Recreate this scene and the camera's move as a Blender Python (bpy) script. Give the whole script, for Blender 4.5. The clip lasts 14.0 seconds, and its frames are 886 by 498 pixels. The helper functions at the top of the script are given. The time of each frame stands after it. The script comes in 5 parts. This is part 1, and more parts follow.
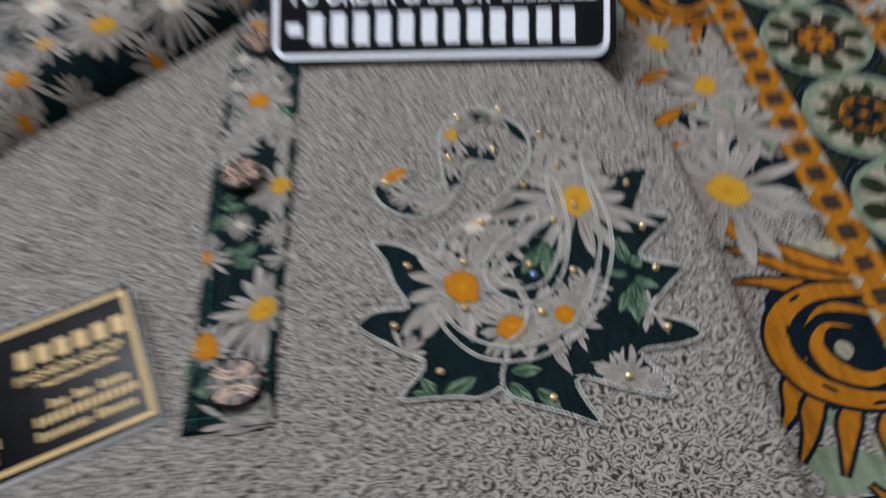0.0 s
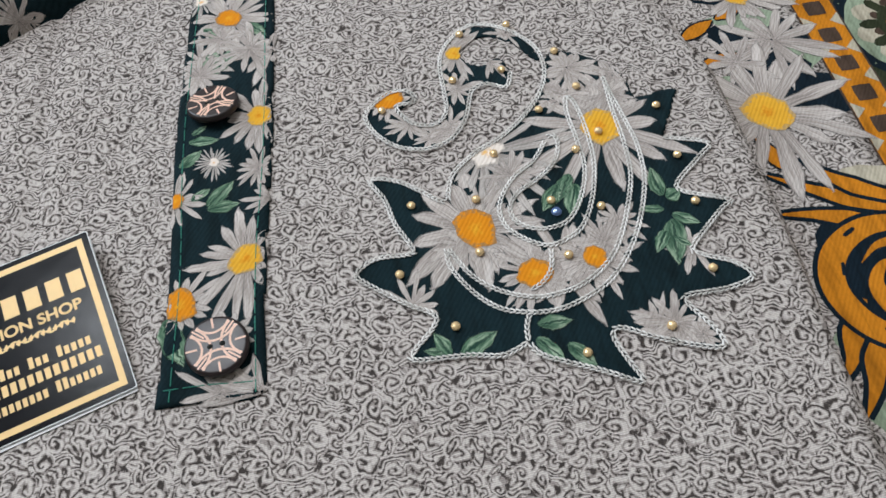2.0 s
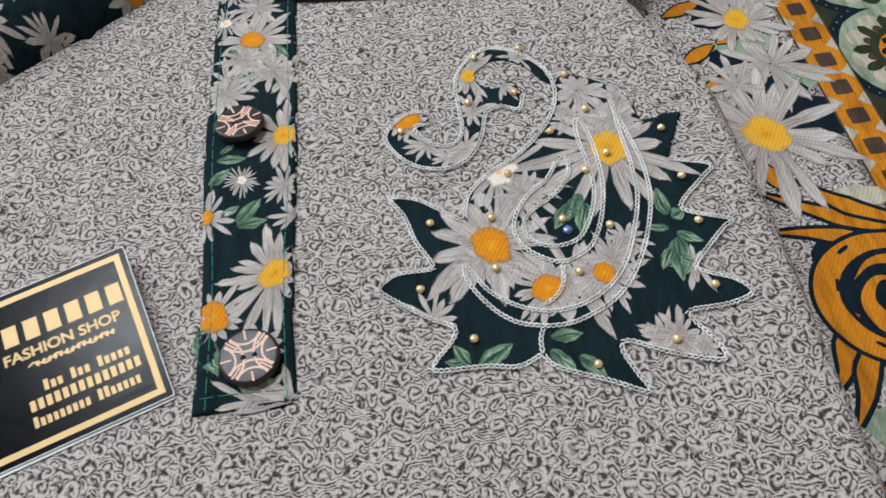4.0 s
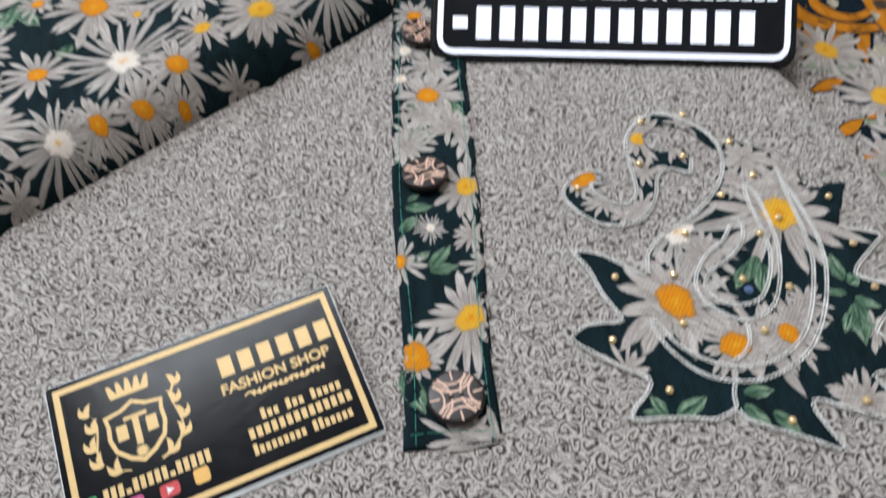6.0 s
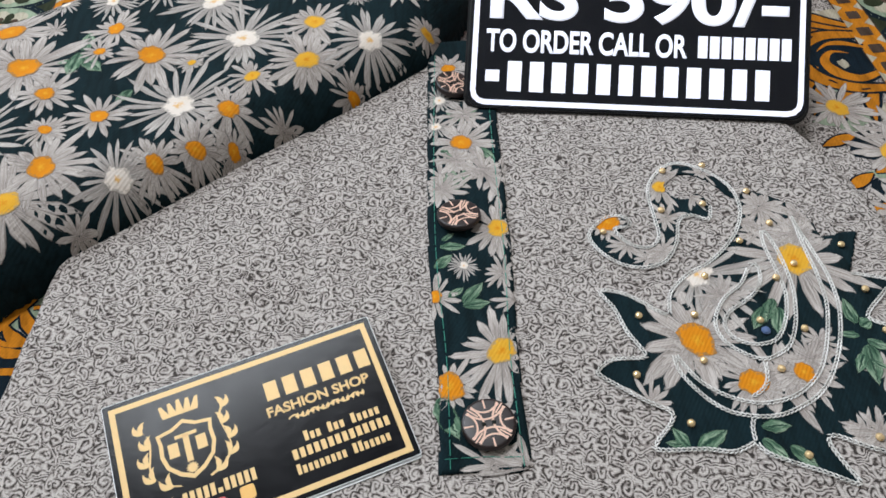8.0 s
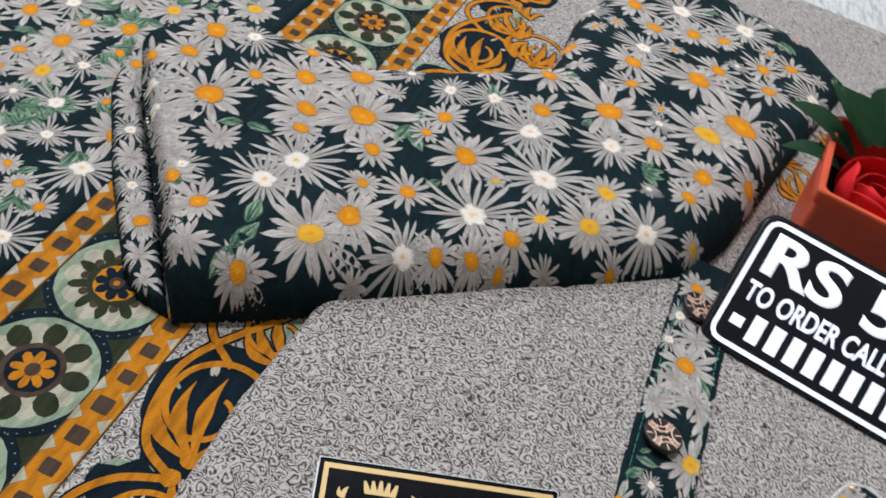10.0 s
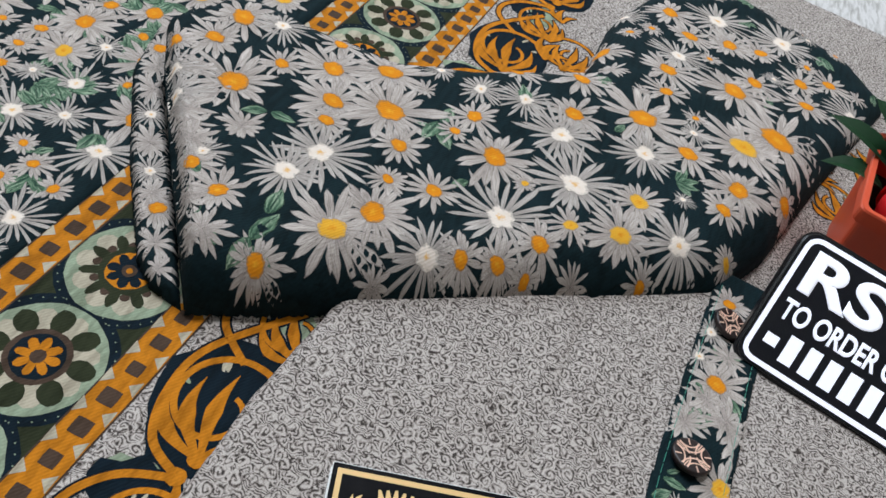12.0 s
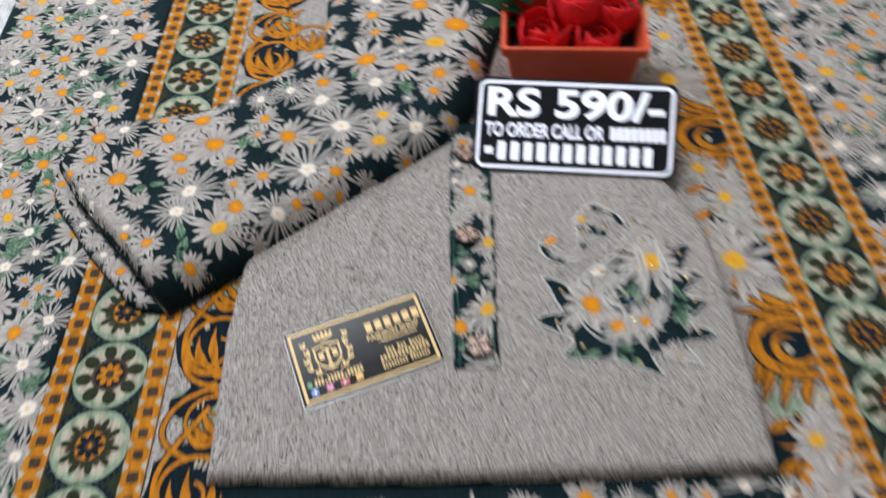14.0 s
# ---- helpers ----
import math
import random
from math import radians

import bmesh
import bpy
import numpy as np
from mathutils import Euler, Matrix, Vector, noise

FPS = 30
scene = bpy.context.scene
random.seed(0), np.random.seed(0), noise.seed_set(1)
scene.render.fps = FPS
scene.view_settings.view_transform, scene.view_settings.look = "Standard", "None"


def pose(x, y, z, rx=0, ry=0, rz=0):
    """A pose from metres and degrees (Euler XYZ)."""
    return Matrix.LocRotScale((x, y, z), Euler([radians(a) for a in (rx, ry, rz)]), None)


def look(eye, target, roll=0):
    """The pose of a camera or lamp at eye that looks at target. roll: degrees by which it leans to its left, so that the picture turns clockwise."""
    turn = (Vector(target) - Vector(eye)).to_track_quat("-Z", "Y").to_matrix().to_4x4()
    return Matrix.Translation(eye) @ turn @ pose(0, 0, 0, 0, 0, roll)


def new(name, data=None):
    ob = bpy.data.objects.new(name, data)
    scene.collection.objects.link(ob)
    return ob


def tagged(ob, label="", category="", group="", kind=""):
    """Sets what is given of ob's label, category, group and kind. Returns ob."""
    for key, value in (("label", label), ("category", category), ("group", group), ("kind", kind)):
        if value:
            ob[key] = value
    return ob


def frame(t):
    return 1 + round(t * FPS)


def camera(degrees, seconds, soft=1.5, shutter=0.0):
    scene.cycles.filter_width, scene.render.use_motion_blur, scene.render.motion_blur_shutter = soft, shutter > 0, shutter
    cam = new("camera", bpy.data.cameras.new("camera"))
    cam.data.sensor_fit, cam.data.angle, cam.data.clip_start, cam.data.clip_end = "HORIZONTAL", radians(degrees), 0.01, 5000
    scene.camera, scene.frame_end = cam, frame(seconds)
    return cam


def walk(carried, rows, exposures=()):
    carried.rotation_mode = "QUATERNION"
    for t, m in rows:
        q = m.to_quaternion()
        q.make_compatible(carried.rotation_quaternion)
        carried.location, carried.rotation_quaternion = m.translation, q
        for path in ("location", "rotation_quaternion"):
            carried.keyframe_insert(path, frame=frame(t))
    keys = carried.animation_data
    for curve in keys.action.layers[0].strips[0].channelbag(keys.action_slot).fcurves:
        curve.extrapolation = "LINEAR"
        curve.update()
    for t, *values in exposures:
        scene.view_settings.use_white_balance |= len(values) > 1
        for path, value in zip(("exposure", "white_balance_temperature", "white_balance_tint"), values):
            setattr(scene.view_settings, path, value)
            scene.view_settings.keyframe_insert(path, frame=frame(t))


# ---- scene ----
MM = 0.001
cam = camera(59.0, 14.0, soft=1.6, shutter=0.8)
PATH = [
    (0, (0.06535, -0.12086, 0.22307), (0.07199, 0.05713, -0.01833), -6.10),
    (0.2, (0.07312, -0.10177, 0.19177), (0.07990, 0.06797, -0.05549), -7.13),
    (0.5, (0.07391, -0.08671, 0.18060), (0.08352, 0.07482, -0.07202), -6.86),
    (1, (0.06665, -0.08487, 0.17152), (0.07742, 0.07454, -0.08239), -6.66),
    (1.5, (0.06384, -0.09280, 0.18842), (0.07647, 0.06484, -0.06652), -5.90),
    (2, (0.05481, -0.09928, 0.19485), (0.06870, 0.05828, -0.06007), -5.00),
    (2.2, (0.05679, -0.09899, 0.19467), (0.06971, 0.05802, -0.06063), -5.21),
    (4.3, (0.04241, -0.10157, 0.21158), (0.06033, 0.05490, -0.04375), -3.39),
    (4.5, (0.01987, -0.10541, 0.21253), (0.03919, 0.05342, -0.04124), -2.72),
    (4.7, (0.00005, -0.10644, 0.21363), (0.01655, 0.05061, -0.04145), -3.03),
    (5, (-0.00899, -0.10780, 0.21501), (0.00560, 0.05097, -0.03911), -3.15),
    (5.5, (-0.01348, -0.10323, 0.21391), (0.00096, 0.05774, -0.03883), -2.80),
    (6, (-0.01069, -0.09908, 0.22218), (0.00382, 0.07333, -0.02290), -2.13),
    (6.5, (-0.01436, -0.10170, 0.23449), (0.00120, 0.08282, -0.00154), -1.42),
    (7, (-0.02134, -0.10453, 0.23535), (-0.00578, 0.08434, 0.00279), -1.03),
    (7.5, (-0.02022, -0.10622, 0.23800), (-0.00602, 0.08370, 0.00621), -1.34),
    (8, (-0.02050, -0.11147, 0.23312), (-0.00786, 0.07620, -0.00058), -1.64),
    (8.5, (-0.03543, -0.11080, 0.25417), (-0.02749, 0.07691, 0.02028), 1.53),
    (8.7, (-0.04515, -0.10923, 0.26637), (-0.04285, 0.07896, 0.03275), 2.88),
    (9, (-0.06396, -0.11104, 0.27621), (-0.06972, 0.08221, 0.04682), 7.81),
    (9.2, (-0.07462, -0.11062, 0.28315), (-0.08290, 0.08487, 0.05574), 12.36),
    (11.3, (-0.10393, -0.10402, 0.25992), (-0.12528, 0.09859, 0.03971), 22.40),
    (11.5, (-0.10235, -0.10337, 0.26046), (-0.12420, 0.09764, 0.03884), 22.21),
    (12, (-0.10262, -0.10381, 0.26171), (-0.12499, 0.09711, 0.04005), 21.60),
    (12.5, (-0.10335, -0.10329, 0.26161), (-0.12819, 0.09690, 0.03955), 20.51),
    (12.7, (-0.09962, -0.10273, 0.26958), (-0.12004, 0.09718, 0.04683), 16.63),
    (12.8, (-0.09564, -0.10406, 0.27907), (-0.11187, 0.09383, 0.05418), 14.23),
    (12.9, (-0.09061, -0.10849, 0.28723), (-0.10231, 0.08723, 0.06016), 10.69),
    (13, (-0.08265, -0.11837, 0.29418), (-0.09356, 0.07508, 0.06515), 7.84),
    (13.2, (-0.07394, -0.14307, 0.31663), (-0.07948, 0.04549, 0.08336), 4.04),
    (13.4, (-0.05668, -0.16878, 0.34300), (-0.05690, 0.01936, 0.10932), 3.03),
    (13.5, (-0.04237, -0.18363, 0.35894), (-0.04154, 0.00576, 0.12628), 3.21),
    (13.6, (-0.04111, -0.20273, 0.36965), (-0.03872, -0.00911, 0.14051), 1.38),
    (13.8, (-0.03192, -0.22217, 0.40332), (-0.03124, -0.03312, 0.17039), -1.74),
    (14, (-0.02230, -0.25077, 0.43125), (-0.01984, -0.06785, 0.19349), -3.64),
]
walk(cam, [(t, look(eye, target, roll)) for t, eye, target, roll in PATH],
     exposures=[(0, -0.6), (0.2, -0.6), (0.5, -0.12), (1.0, 0.02), (2.2, 0.05), (4.3, 0.07), (8.0, 0.06), (8.5, 0.14), (9.2, 0.08), (11.3, -0.08), (12.6, -0.06), (13.3, 0.06), (14, 0.06)])

# ---- light ----
world = bpy.data.worlds.new("room_air")
scene.world = world
world.use_nodes = True
world.node_tree.nodes["Background"].inputs["Color"].default_value = (0.75, 0.85, 1.0, 1)
world.node_tree.nodes["Background"].inputs["Strength"].default_value = 0.25


def area_lamp(name, eye, target, sx, sy, watts, colour):
    data = bpy.data.lights.new(name, "AREA")
    data.shape, data.size, data.size_y, data.energy, data.color = "RECTANGLE", sx, sy, watts, colour
    ob = new(name, data)
    ob.matrix_world = look(eye, target)
    return ob


area_lamp("window_daylight", (-1.5, 1.2, 1.35), (0, 0.1, 0), 1.1, 1.2, 31, (0.76, 0.885, 1.0))
area_lamp("ceiling_lamp_glow", (-0.45, 1.05, 2.28), (-0.3, 0.8, 0), 1.2, 0.3, 41, (0.89, 0.94, 1.0))

# ---- materials ----


def lin(r, g, b, k=1.0):
    """Linear colour from 0..255 values."""
    out = []
    for v in (r, g, b):
        c = v / 255
        out.append(min(1.0, k * (c / 12.92 if c <= 0.04045 else ((c + 0.055) / 1.055) ** 2.4)))
    return (*out, 1)


class Nodes:
    def __init__(self, name):
        self.mat = bpy.data.materials.new(name)
        self.mat.use_nodes = True
        self.t = self.mat.node_tree
        self.bsdf = self.t.nodes["Principled BSDF"]

    def add(self, kind, **props):
        n = self.t.nodes.new(kind)
        for k, v in props.items():
            setattr(n, k, v)
        return n

    def link(self, a, b):
        self.t.links.new(a, b)

    def put(self, socket, v):
        if isinstance(v, bpy.types.NodeSocket):
            self.link(v, socket)
        else:
            socket.default_value = v

    def coord(self, which="Object"):
        return self.add("ShaderNodeTexCoord").outputs[which]

    def mapping(self, vec, scale, rot=0.0):
        n = self.add("ShaderNodeMapping")
        self.link(vec, n.inputs["Vector"])
        n.inputs["Scale"].default_value = scale
        n.inputs["Rotation"].default_value = (0, 0, rot)
        return n.outputs["Vector"]

    def noise(self, scale, detail=3.0, distortion=0.0, vec=None, rough=0.5):
        n = self.add("ShaderNodeTexNoise")
        n.inputs["Scale"].default_value, n.inputs["Detail"].default_value = scale, detail
        n.inputs["Distortion"].default_value, n.inputs["Roughness"].default_value = distortion, rough
        self.link(vec if vec is not None else self.coord(), n.inputs["Vector"])
        return n.outputs["Fac"]

    def math(self, op, a, b=0.0, c=None):
        n = self.add("ShaderNodeMath", operation=op)
        self.put(n.inputs[0], a)
        self.put(n.inputs[1], b)
        if c is not None:
            self.put(n.inputs[2], c)
        return n.outputs[0]

    def ramp(self, fac, stops):
        n = self.add("ShaderNodeValToRGB")
        els = n.color_ramp.elements
        while len(els) < len(stops):
            els.new(0.5)
        for e, (p, c) in zip(els, stops):
            e.position, e.color = p, c
        self.link(fac, n.inputs["Fac"])
        return n.outputs["Color"]

    def mix(self, fac, a, b, blend="MIX"):
        n = self.add("ShaderNodeMix", data_type="RGBA", blend_type=blend)
        self.put(n.inputs[0], fac)
        self.put(n.inputs[6], a)
        self.put(n.inputs[7], b)
        return n.outputs[2]

    def bump(self, height, strength=0.3, dist=0.0005, chain=None):
        n = self.add("ShaderNodeBump")
        n.inputs["Strength"].default_value, n.inputs["Distance"].default_value = strength, dist
        self.link(height, n.inputs["Height"])
        if chain is not None:
            self.link(chain, n.inputs["Normal"])
        return n.outputs["Normal"]

    def done(self, colour, rough=0.8, normal=None, **more):
        self.put(self.bsdf.inputs["Base Color"], colour)
        self.put(self.bsdf.inputs["Roughness"], rough)
        if normal is not None:
            self.link(normal, self.bsdf.inputs["Normal"])
        for k, v in more.items():
            self.put(self.bsdf.inputs[k.replace("_", " ")], v)
        return self.mat


def twill(n, scale=1500.0, rot=0.6):
    """Height of a fine twill weave."""
    v = n.mapping(n.coord(), (1, 1, 1), rot)
    w = n.add("ShaderNodeTexWave", wave_type="BANDS", bands_direction="X")
    w.inputs["Scale"].default_value = scale / 6.0
    w.inputs["Distortion"].default_value, w.inputs["Detail"].default_value = 1.2, 2.0
    w.inputs["Detail Scale"].default_value = 3.0
    n.link(v, w.inputs["Vector"])
    return w.outputs["Fac"]


def fabric(name, colour, vary=0.25, rough=0.9, sheen=0.0, rot=0.6, island=0.0, fray=0.0):
    n = Nodes(name)
    weave = twill(n, 1500, rot)
    cloudy = n.noise(40, 4)
    grain = n.noise(900, 2)
    dark = tuple(c * (1 - vary) for c in colour[:3]) + (1,)
    light = tuple(min(1, c * (1 + vary)) for c in colour[:3]) + (1,)
    col = n.mix(n.math("MULTIPLY_ADD", grain, 0.6, n.math("MULTIPLY", cloudy, 0.4)), dark, light)
    col = n.mix(n.math("MULTIPLY", weave, 0.2), col, (0.5, 0.5, 0.48, 1), "MULTIPLY")
    hatch = n.noise(300, 3, 0.5, n.mapping(n.coord(), (1.0, 0.22, 1), rot + 0.9))
    col = n.mix(n.math("MULTIPLY", n.math("MAXIMUM", n.math("ADD", hatch, -0.42), 0.0), 2.2), col, (0.35, 0.34, 0.3, 1), "MULTIPLY")
    if island:
        g = n.add("ShaderNodeNewGeometry").outputs["Random Per Island"]
        col = n.mix(n.math("MULTIPLY", g, island), col, (0.35, 0.34, 0.33, 1), "MULTIPLY")
    nor = n.bump(weave, 0.35, 0.00018)
    nor = n.bump(n.noise(120, 3), 0.25, 0.0008, nor)
    return n.done(col, rough, nor, Sheen_Weight=sheen, Specular_IOR_Level=0.12)


def squiggle_cloth(name):
    """Pale grey cloth printed all over with thin dark scrolls, hooks and broken strokes."""
    n = Nodes(name)
    co = n.coord()

    def warped(scale, amp, rot):
        warp = n.add("ShaderNodeTexNoise")
        warp.inputs["Scale"].default_value, warp.inputs["Detail"].default_value = scale, 0.6
        n.link(n.mapping(co, (1, 1, 1), rot), warp.inputs["Vector"])
        mul = n.add("ShaderNodeVectorMath", operation="SCALE")
        n.link(warp.outputs["Color"], mul.inputs[0])
        mul.inputs["Scale"].default_value = amp
        add = n.add("ShaderNodeVectorMath", operation="ADD")
        n.link(co, add.inputs[0])
        n.link(mul.outputs[0], add.inputs[1])
        return add.outputs[0]

    def scrolls_print(scale, spacing, arms, rot):
        """Spirals round scattered middles, half of them mirrored; gives the stroke wave and the distance from the middle."""
        vec = n.mapping(warped(210, 0.0052, rot), (1, 1, 1), rot)
        cell = n.add("ShaderNodeTexVoronoi", voronoi_dimensions="2D", feature="F1")
        cell.inputs["Scale"].default_value = scale
        n.link(vec, cell.inputs["Vector"])
        off = n.add("ShaderNodeVectorMath", operation="SUBTRACT")
        n.link(vec, off.inputs[0])
        n.link(cell.outputs["Position"], off.inputs[1])
        xy = n.add("ShaderNodeSeparateXYZ")
        n.link(off.outputs[0], xy.inputs[0])
        rgb = n.add("ShaderNodeSeparateColor")
        n.link(cell.outputs["Color"], rgb.inputs[0])
        x, y = xy.outputs[0], xy.outputs[1]
        r = n.math("SQRT", n.math("ADD", n.math("MULTIPLY", x, x), n.math("MULTIPLY", y, y)))
        side = n.math("MULTIPLY_ADD", n.math("GREATER_THAN", rgb.outputs[0], 0.5), 2.0, -1.0)
        turn = n.math("MULTIPLY", n.math("MULTIPLY", n.math("ARCTAN2", y, x), float(arms)), side)
        phase = n.math("ADD", n.math("MULTIPLY_ADD", r, 2 * math.pi / spacing, turn), n.math("MULTIPLY", rgb.outputs[1], 6.28))
        return n.math("MULTIPLY_ADD", n.math("SINE", phase), 0.5, 0.5), r

    big, reach = scrolls_print(128, 0.0018, 1, 0.35)
    small, _ = scrolls_print(240, 0.0018, 2, 1.3)
    w = n.add("ShaderNodeTexWave", wave_type="BANDS", bands_direction="X")
    w.inputs["Scale"].default_value, w.inputs["Distortion"].default_value = 195, 0.0
    n.link(n.mapping(warped(260, 0.0085, 1.7), (1, 1, 1), 1.7), w.inputs["Vector"])

    def choose(fac, a, b):
        m = n.add("ShaderNodeMix", data_type="FLOAT")
        n.link(fac, m.inputs[0])
        n.link(a, m.inputs[2])
        n.link(b, m.inputs[3])
        return m.outputs[0]

    rest = choose(n.math("GREATER_THAN", n.noise(170, 1.0, 0.4, n.mapping(co, (1, 1, 1), 0.4)), 0.5), small, w.outputs["Fac"])
    lines = choose(n.math("LESS_THAN", reach, 0.0027), rest, big)
    broken = n.math("MULTIPLY_ADD", n.noise(600, 1.5, 0.8, n.mapping(co, (1, 1, 1), 2.2)), 1.9, -0.78)
    ragged = n.math("ADD", n.math("ADD", lines, broken), n.math("MULTIPLY_ADD", n.noise(1900, 2), 0.5, -0.25))
    col = n.ramp(ragged, [(0.0, lin(72, 66, 63)), (0.27, lin(95, 87, 83)), (0.36, lin(164, 155, 150)), (0.75, lin(180, 171, 166)), (1.0, lin(222, 214, 208))])
    col = n.mix(n.math("MULTIPLY", n.noise(28, 3), 0.35), col, lin(200, 192, 188), "MULTIPLY")
    weave = twill(n, 1800, 0.08)
    col = n.mix(n.math("MULTIPLY", weave, 0.12), col, lin(120, 112, 108), "MULTIPLY")
    weft = twill(n, 3600, 1.50)
    col = n.mix(n.math("MULTIPLY", weft, 0.42), col, lin(150, 143, 140), "MULTIPLY")
    nor = n.bump(weft, 0.4, 0.00015)
    nor = n.bump(n.noise(60, 4), 0.3, 0.0015, nor)
    return n.done(col, 0.9, nor, Sheen_Weight=0.0, Specular_IOR_Level=0.15)


def brushed(name, base, pale, dark, streak=7.0, island=0.35, ragged=1.0, vein=None):
    """Dry brush strokes that run along each printed petal or leaf (UV: along, across), ragged at the rim where the cloth shows through."""
    n = Nodes(name)
    uv = n.coord("UV")
    isl = n.add("ShaderNodeNewGeometry").outputs["Random Per Island"]
    shift = n.add("ShaderNodeVectorMath", operation="ADD")
    n.link(uv, shift.inputs[0])
    comb = n.add("ShaderNodeCombineXYZ")
    n.link(n.math("MULTIPLY", isl, 37.0), comb.inputs[0])
    n.link(n.math("MULTIPLY", isl, 91.0), comb.inputs[1])
    n.link(comb.outputs[0], shift.inputs[1])
    s = n.noise(1.6, 3, 0.3, n.mapping(shift.outputs[0], (1.3, streak, 1)))
    fine = n.noise(2.6, 2, 0.2, n.mapping(shift.outputs[0], (2.0, streak * 1.5, 1)))
    sep = n.add("ShaderNodeSeparateXYZ")
    n.link(uv, sep.inputs[0])
    u, v = sep.outputs[0], sep.outputs[1]
    edge = n.math("ABSOLUTE", n.math("MULTIPLY_ADD", v, 2.0, -1.0))
    tone = n.math("MULTIPLY_ADD", u, 0.16, n.math("ADD", s, -0.08))
    col = n.ramp(tone, [(0.32, dark), (0.5, base), (0.66, pale)])
    col = n.mix(n.math("MULTIPLY", isl, island), col, (0.45, 0.43, 0.42, 1), "MULTIPLY")
    col = n.mix(n.math("MULTIPLY", n.noise(1300, 2), 0.4), col, (0.45, 0.44, 0.43, 1), "MULTIPLY")
    far = n.math("POWER", edge, 2.5)
    tip = n.math("MULTIPLY", n.math("MAXIMUM", n.math("ADD", u, -0.72), 0.0), 1.5)
    cut = n.add("ShaderNodeMapRange")
    cut.inputs["From Min"].default_value, cut.inputs["From Max"].default_value = 0.50, 0.74
    rim = n.math("ADD", n.math("MULTIPLY", n.math("ADD", n.math("MULTIPLY", far, 0.5), tip), ragged), n.math("MULTIPLY", fine, 0.42))
    n.link(rim, cut.inputs["Value"])
    if vein is not None:
        mid = n.math("ADD", edge, n.math("MULTIPLY_ADD", s, 0.3, -0.15))
        col = n.mix(n.math("MULTIPLY", n.math("LESS_THAN", mid, 0.13), 0.8), col, vein)
    weave = twill(n, 1500, 0.6)
    nor = n.bump(weave, 0.35, 0.00018)
    return n.done(col, 0.9, nor, Specular_IOR_Level=0.12, Alpha=n.math("SUBTRACT", 1.0, cut.outputs["Result"]))


def flower_centre(name, rim, body, heart):
    """Stippled flower centre (UV: u from the middle outwards)."""
    n = Nodes(name)
    sep = n.add("ShaderNodeSeparateXYZ")
    n.link(n.coord("UV"), sep.inputs[0])
    f = n.math("ADD", sep.outputs[0], n.math("MULTIPLY_ADD", n.noise(900, 3, 0.4), 0.9, -0.45))
    col = n.ramp(f, [(0.05, heart), (0.35, body), (0.78, body), (0.98, rim)])
    col = n.mix(n.math("MULTIPLY", n.noise(260, 3), 0.35), col, (0.6, 0.42, 0.2, 1), "MULTIPLY")
    nor = n.bump(twill(n, 1500, 0.6), 0.4, 0.0002)
    return n.done(col, 0.9, nor, Specular_IOR_Level=0.12)


def plain(name, colour, rough=0.5, metal=0.0, vary=0.12, scale=250, bump=0.1, **more):
    n = Nodes(name)
    f = n.noise(scale, 4)
    dark = tuple(c * (1 - vary) for c in colour[:3]) + (1,)
    light = tuple(min(1, c * (1 + vary)) for c in colour[:3]) + (1,)
    col = n.mix(f, dark, light)
    nor = n.bump(n.noise(scale * 3, 3), bump, 0.0003)
    return n.done(col, n.math("MULTIPLY_ADD", f, 0.12, rough - 0.06), nor, Metallic=metal, **more)


def glowing(name, colour, power):
    n = Nodes(name)
    n.bsdf.inputs["Emission Color"].default_value = colour
    n.bsdf.inputs["Emission Strength"].default_value = power
    return n.done(colour, 0.15)


M_GREY = squiggle_cloth("grey_curl_print")
M_TEAL = fabric("dark_teal_cloth", lin(20, 38, 43), 0.5)
M_OLIVE = fabric("dark_olive_print", lin(50, 55, 38), 0.35)
M_NAVY = fabric("navy_print", lin(18, 32, 42), 0.3)
M_PALE = fabric("pale_green_print", lin(154, 168, 144), 0.28, island=0.2)
M_CREAM = fabric("cream_print", lin(190, 180, 160), 0.2)
M_ORANGE = fabric("orange_print", lin(208, 130, 32), 0.25, island=0.2)
M_YELLOW = fabric("yellow_print", lin(230, 172, 50), 0.25)
M_BROWN = fabric("brown_print", lin(80, 64, 54), 0.25)
M_WHITE = fabric("white_print", lin(238, 226, 216), 0.1)
M_PETAL = brushed("grey_petal_print", lin(190, 179, 172), lin(220, 211, 205), lin(152, 142, 136))
M_SPIKE = brushed("pale_petal_print", lin(184, 175, 169), lin(214, 207, 201), lin(156, 149, 144), 5.0)
M_LEAF = brushed("green_leaf_print", lin(98, 128, 104), lin(164, 184, 158), lin(52, 82, 66), 4.0, 0.3, 0.9, lin(30, 56, 48))
M_HEART = flower_centre("orange_centre_print", lin(170, 128, 80), lin(224, 142, 30), lin(232, 168, 46))
M_SUN = flower_centre("yellow_centre_print", lin(190, 160, 110), lin(230, 174, 56), lin(222, 146, 34))
M_CHALK = flower_centre("white_centre_print", lin(190, 182, 176), lin(240, 230, 222), lin(236, 190, 120))
M_THREAD = fabric("grey_chain_thread", lin(250, 244, 240), 0.08, island=0.2)
M_STITCH = plain("green_stitch_thread", lin(60, 150, 130), 0.6)
M_GOLD = plain("gold_bead", lin(252, 214, 162), 0.22, 0.55)
M_BLUESTONE = plain("blue_glass_stone", lin(96, 118, 160), 0.15, 0.2)
M_FOIL = plain("gold_foil", lin(222, 184, 122), 0.45, 0.1, 0.1)
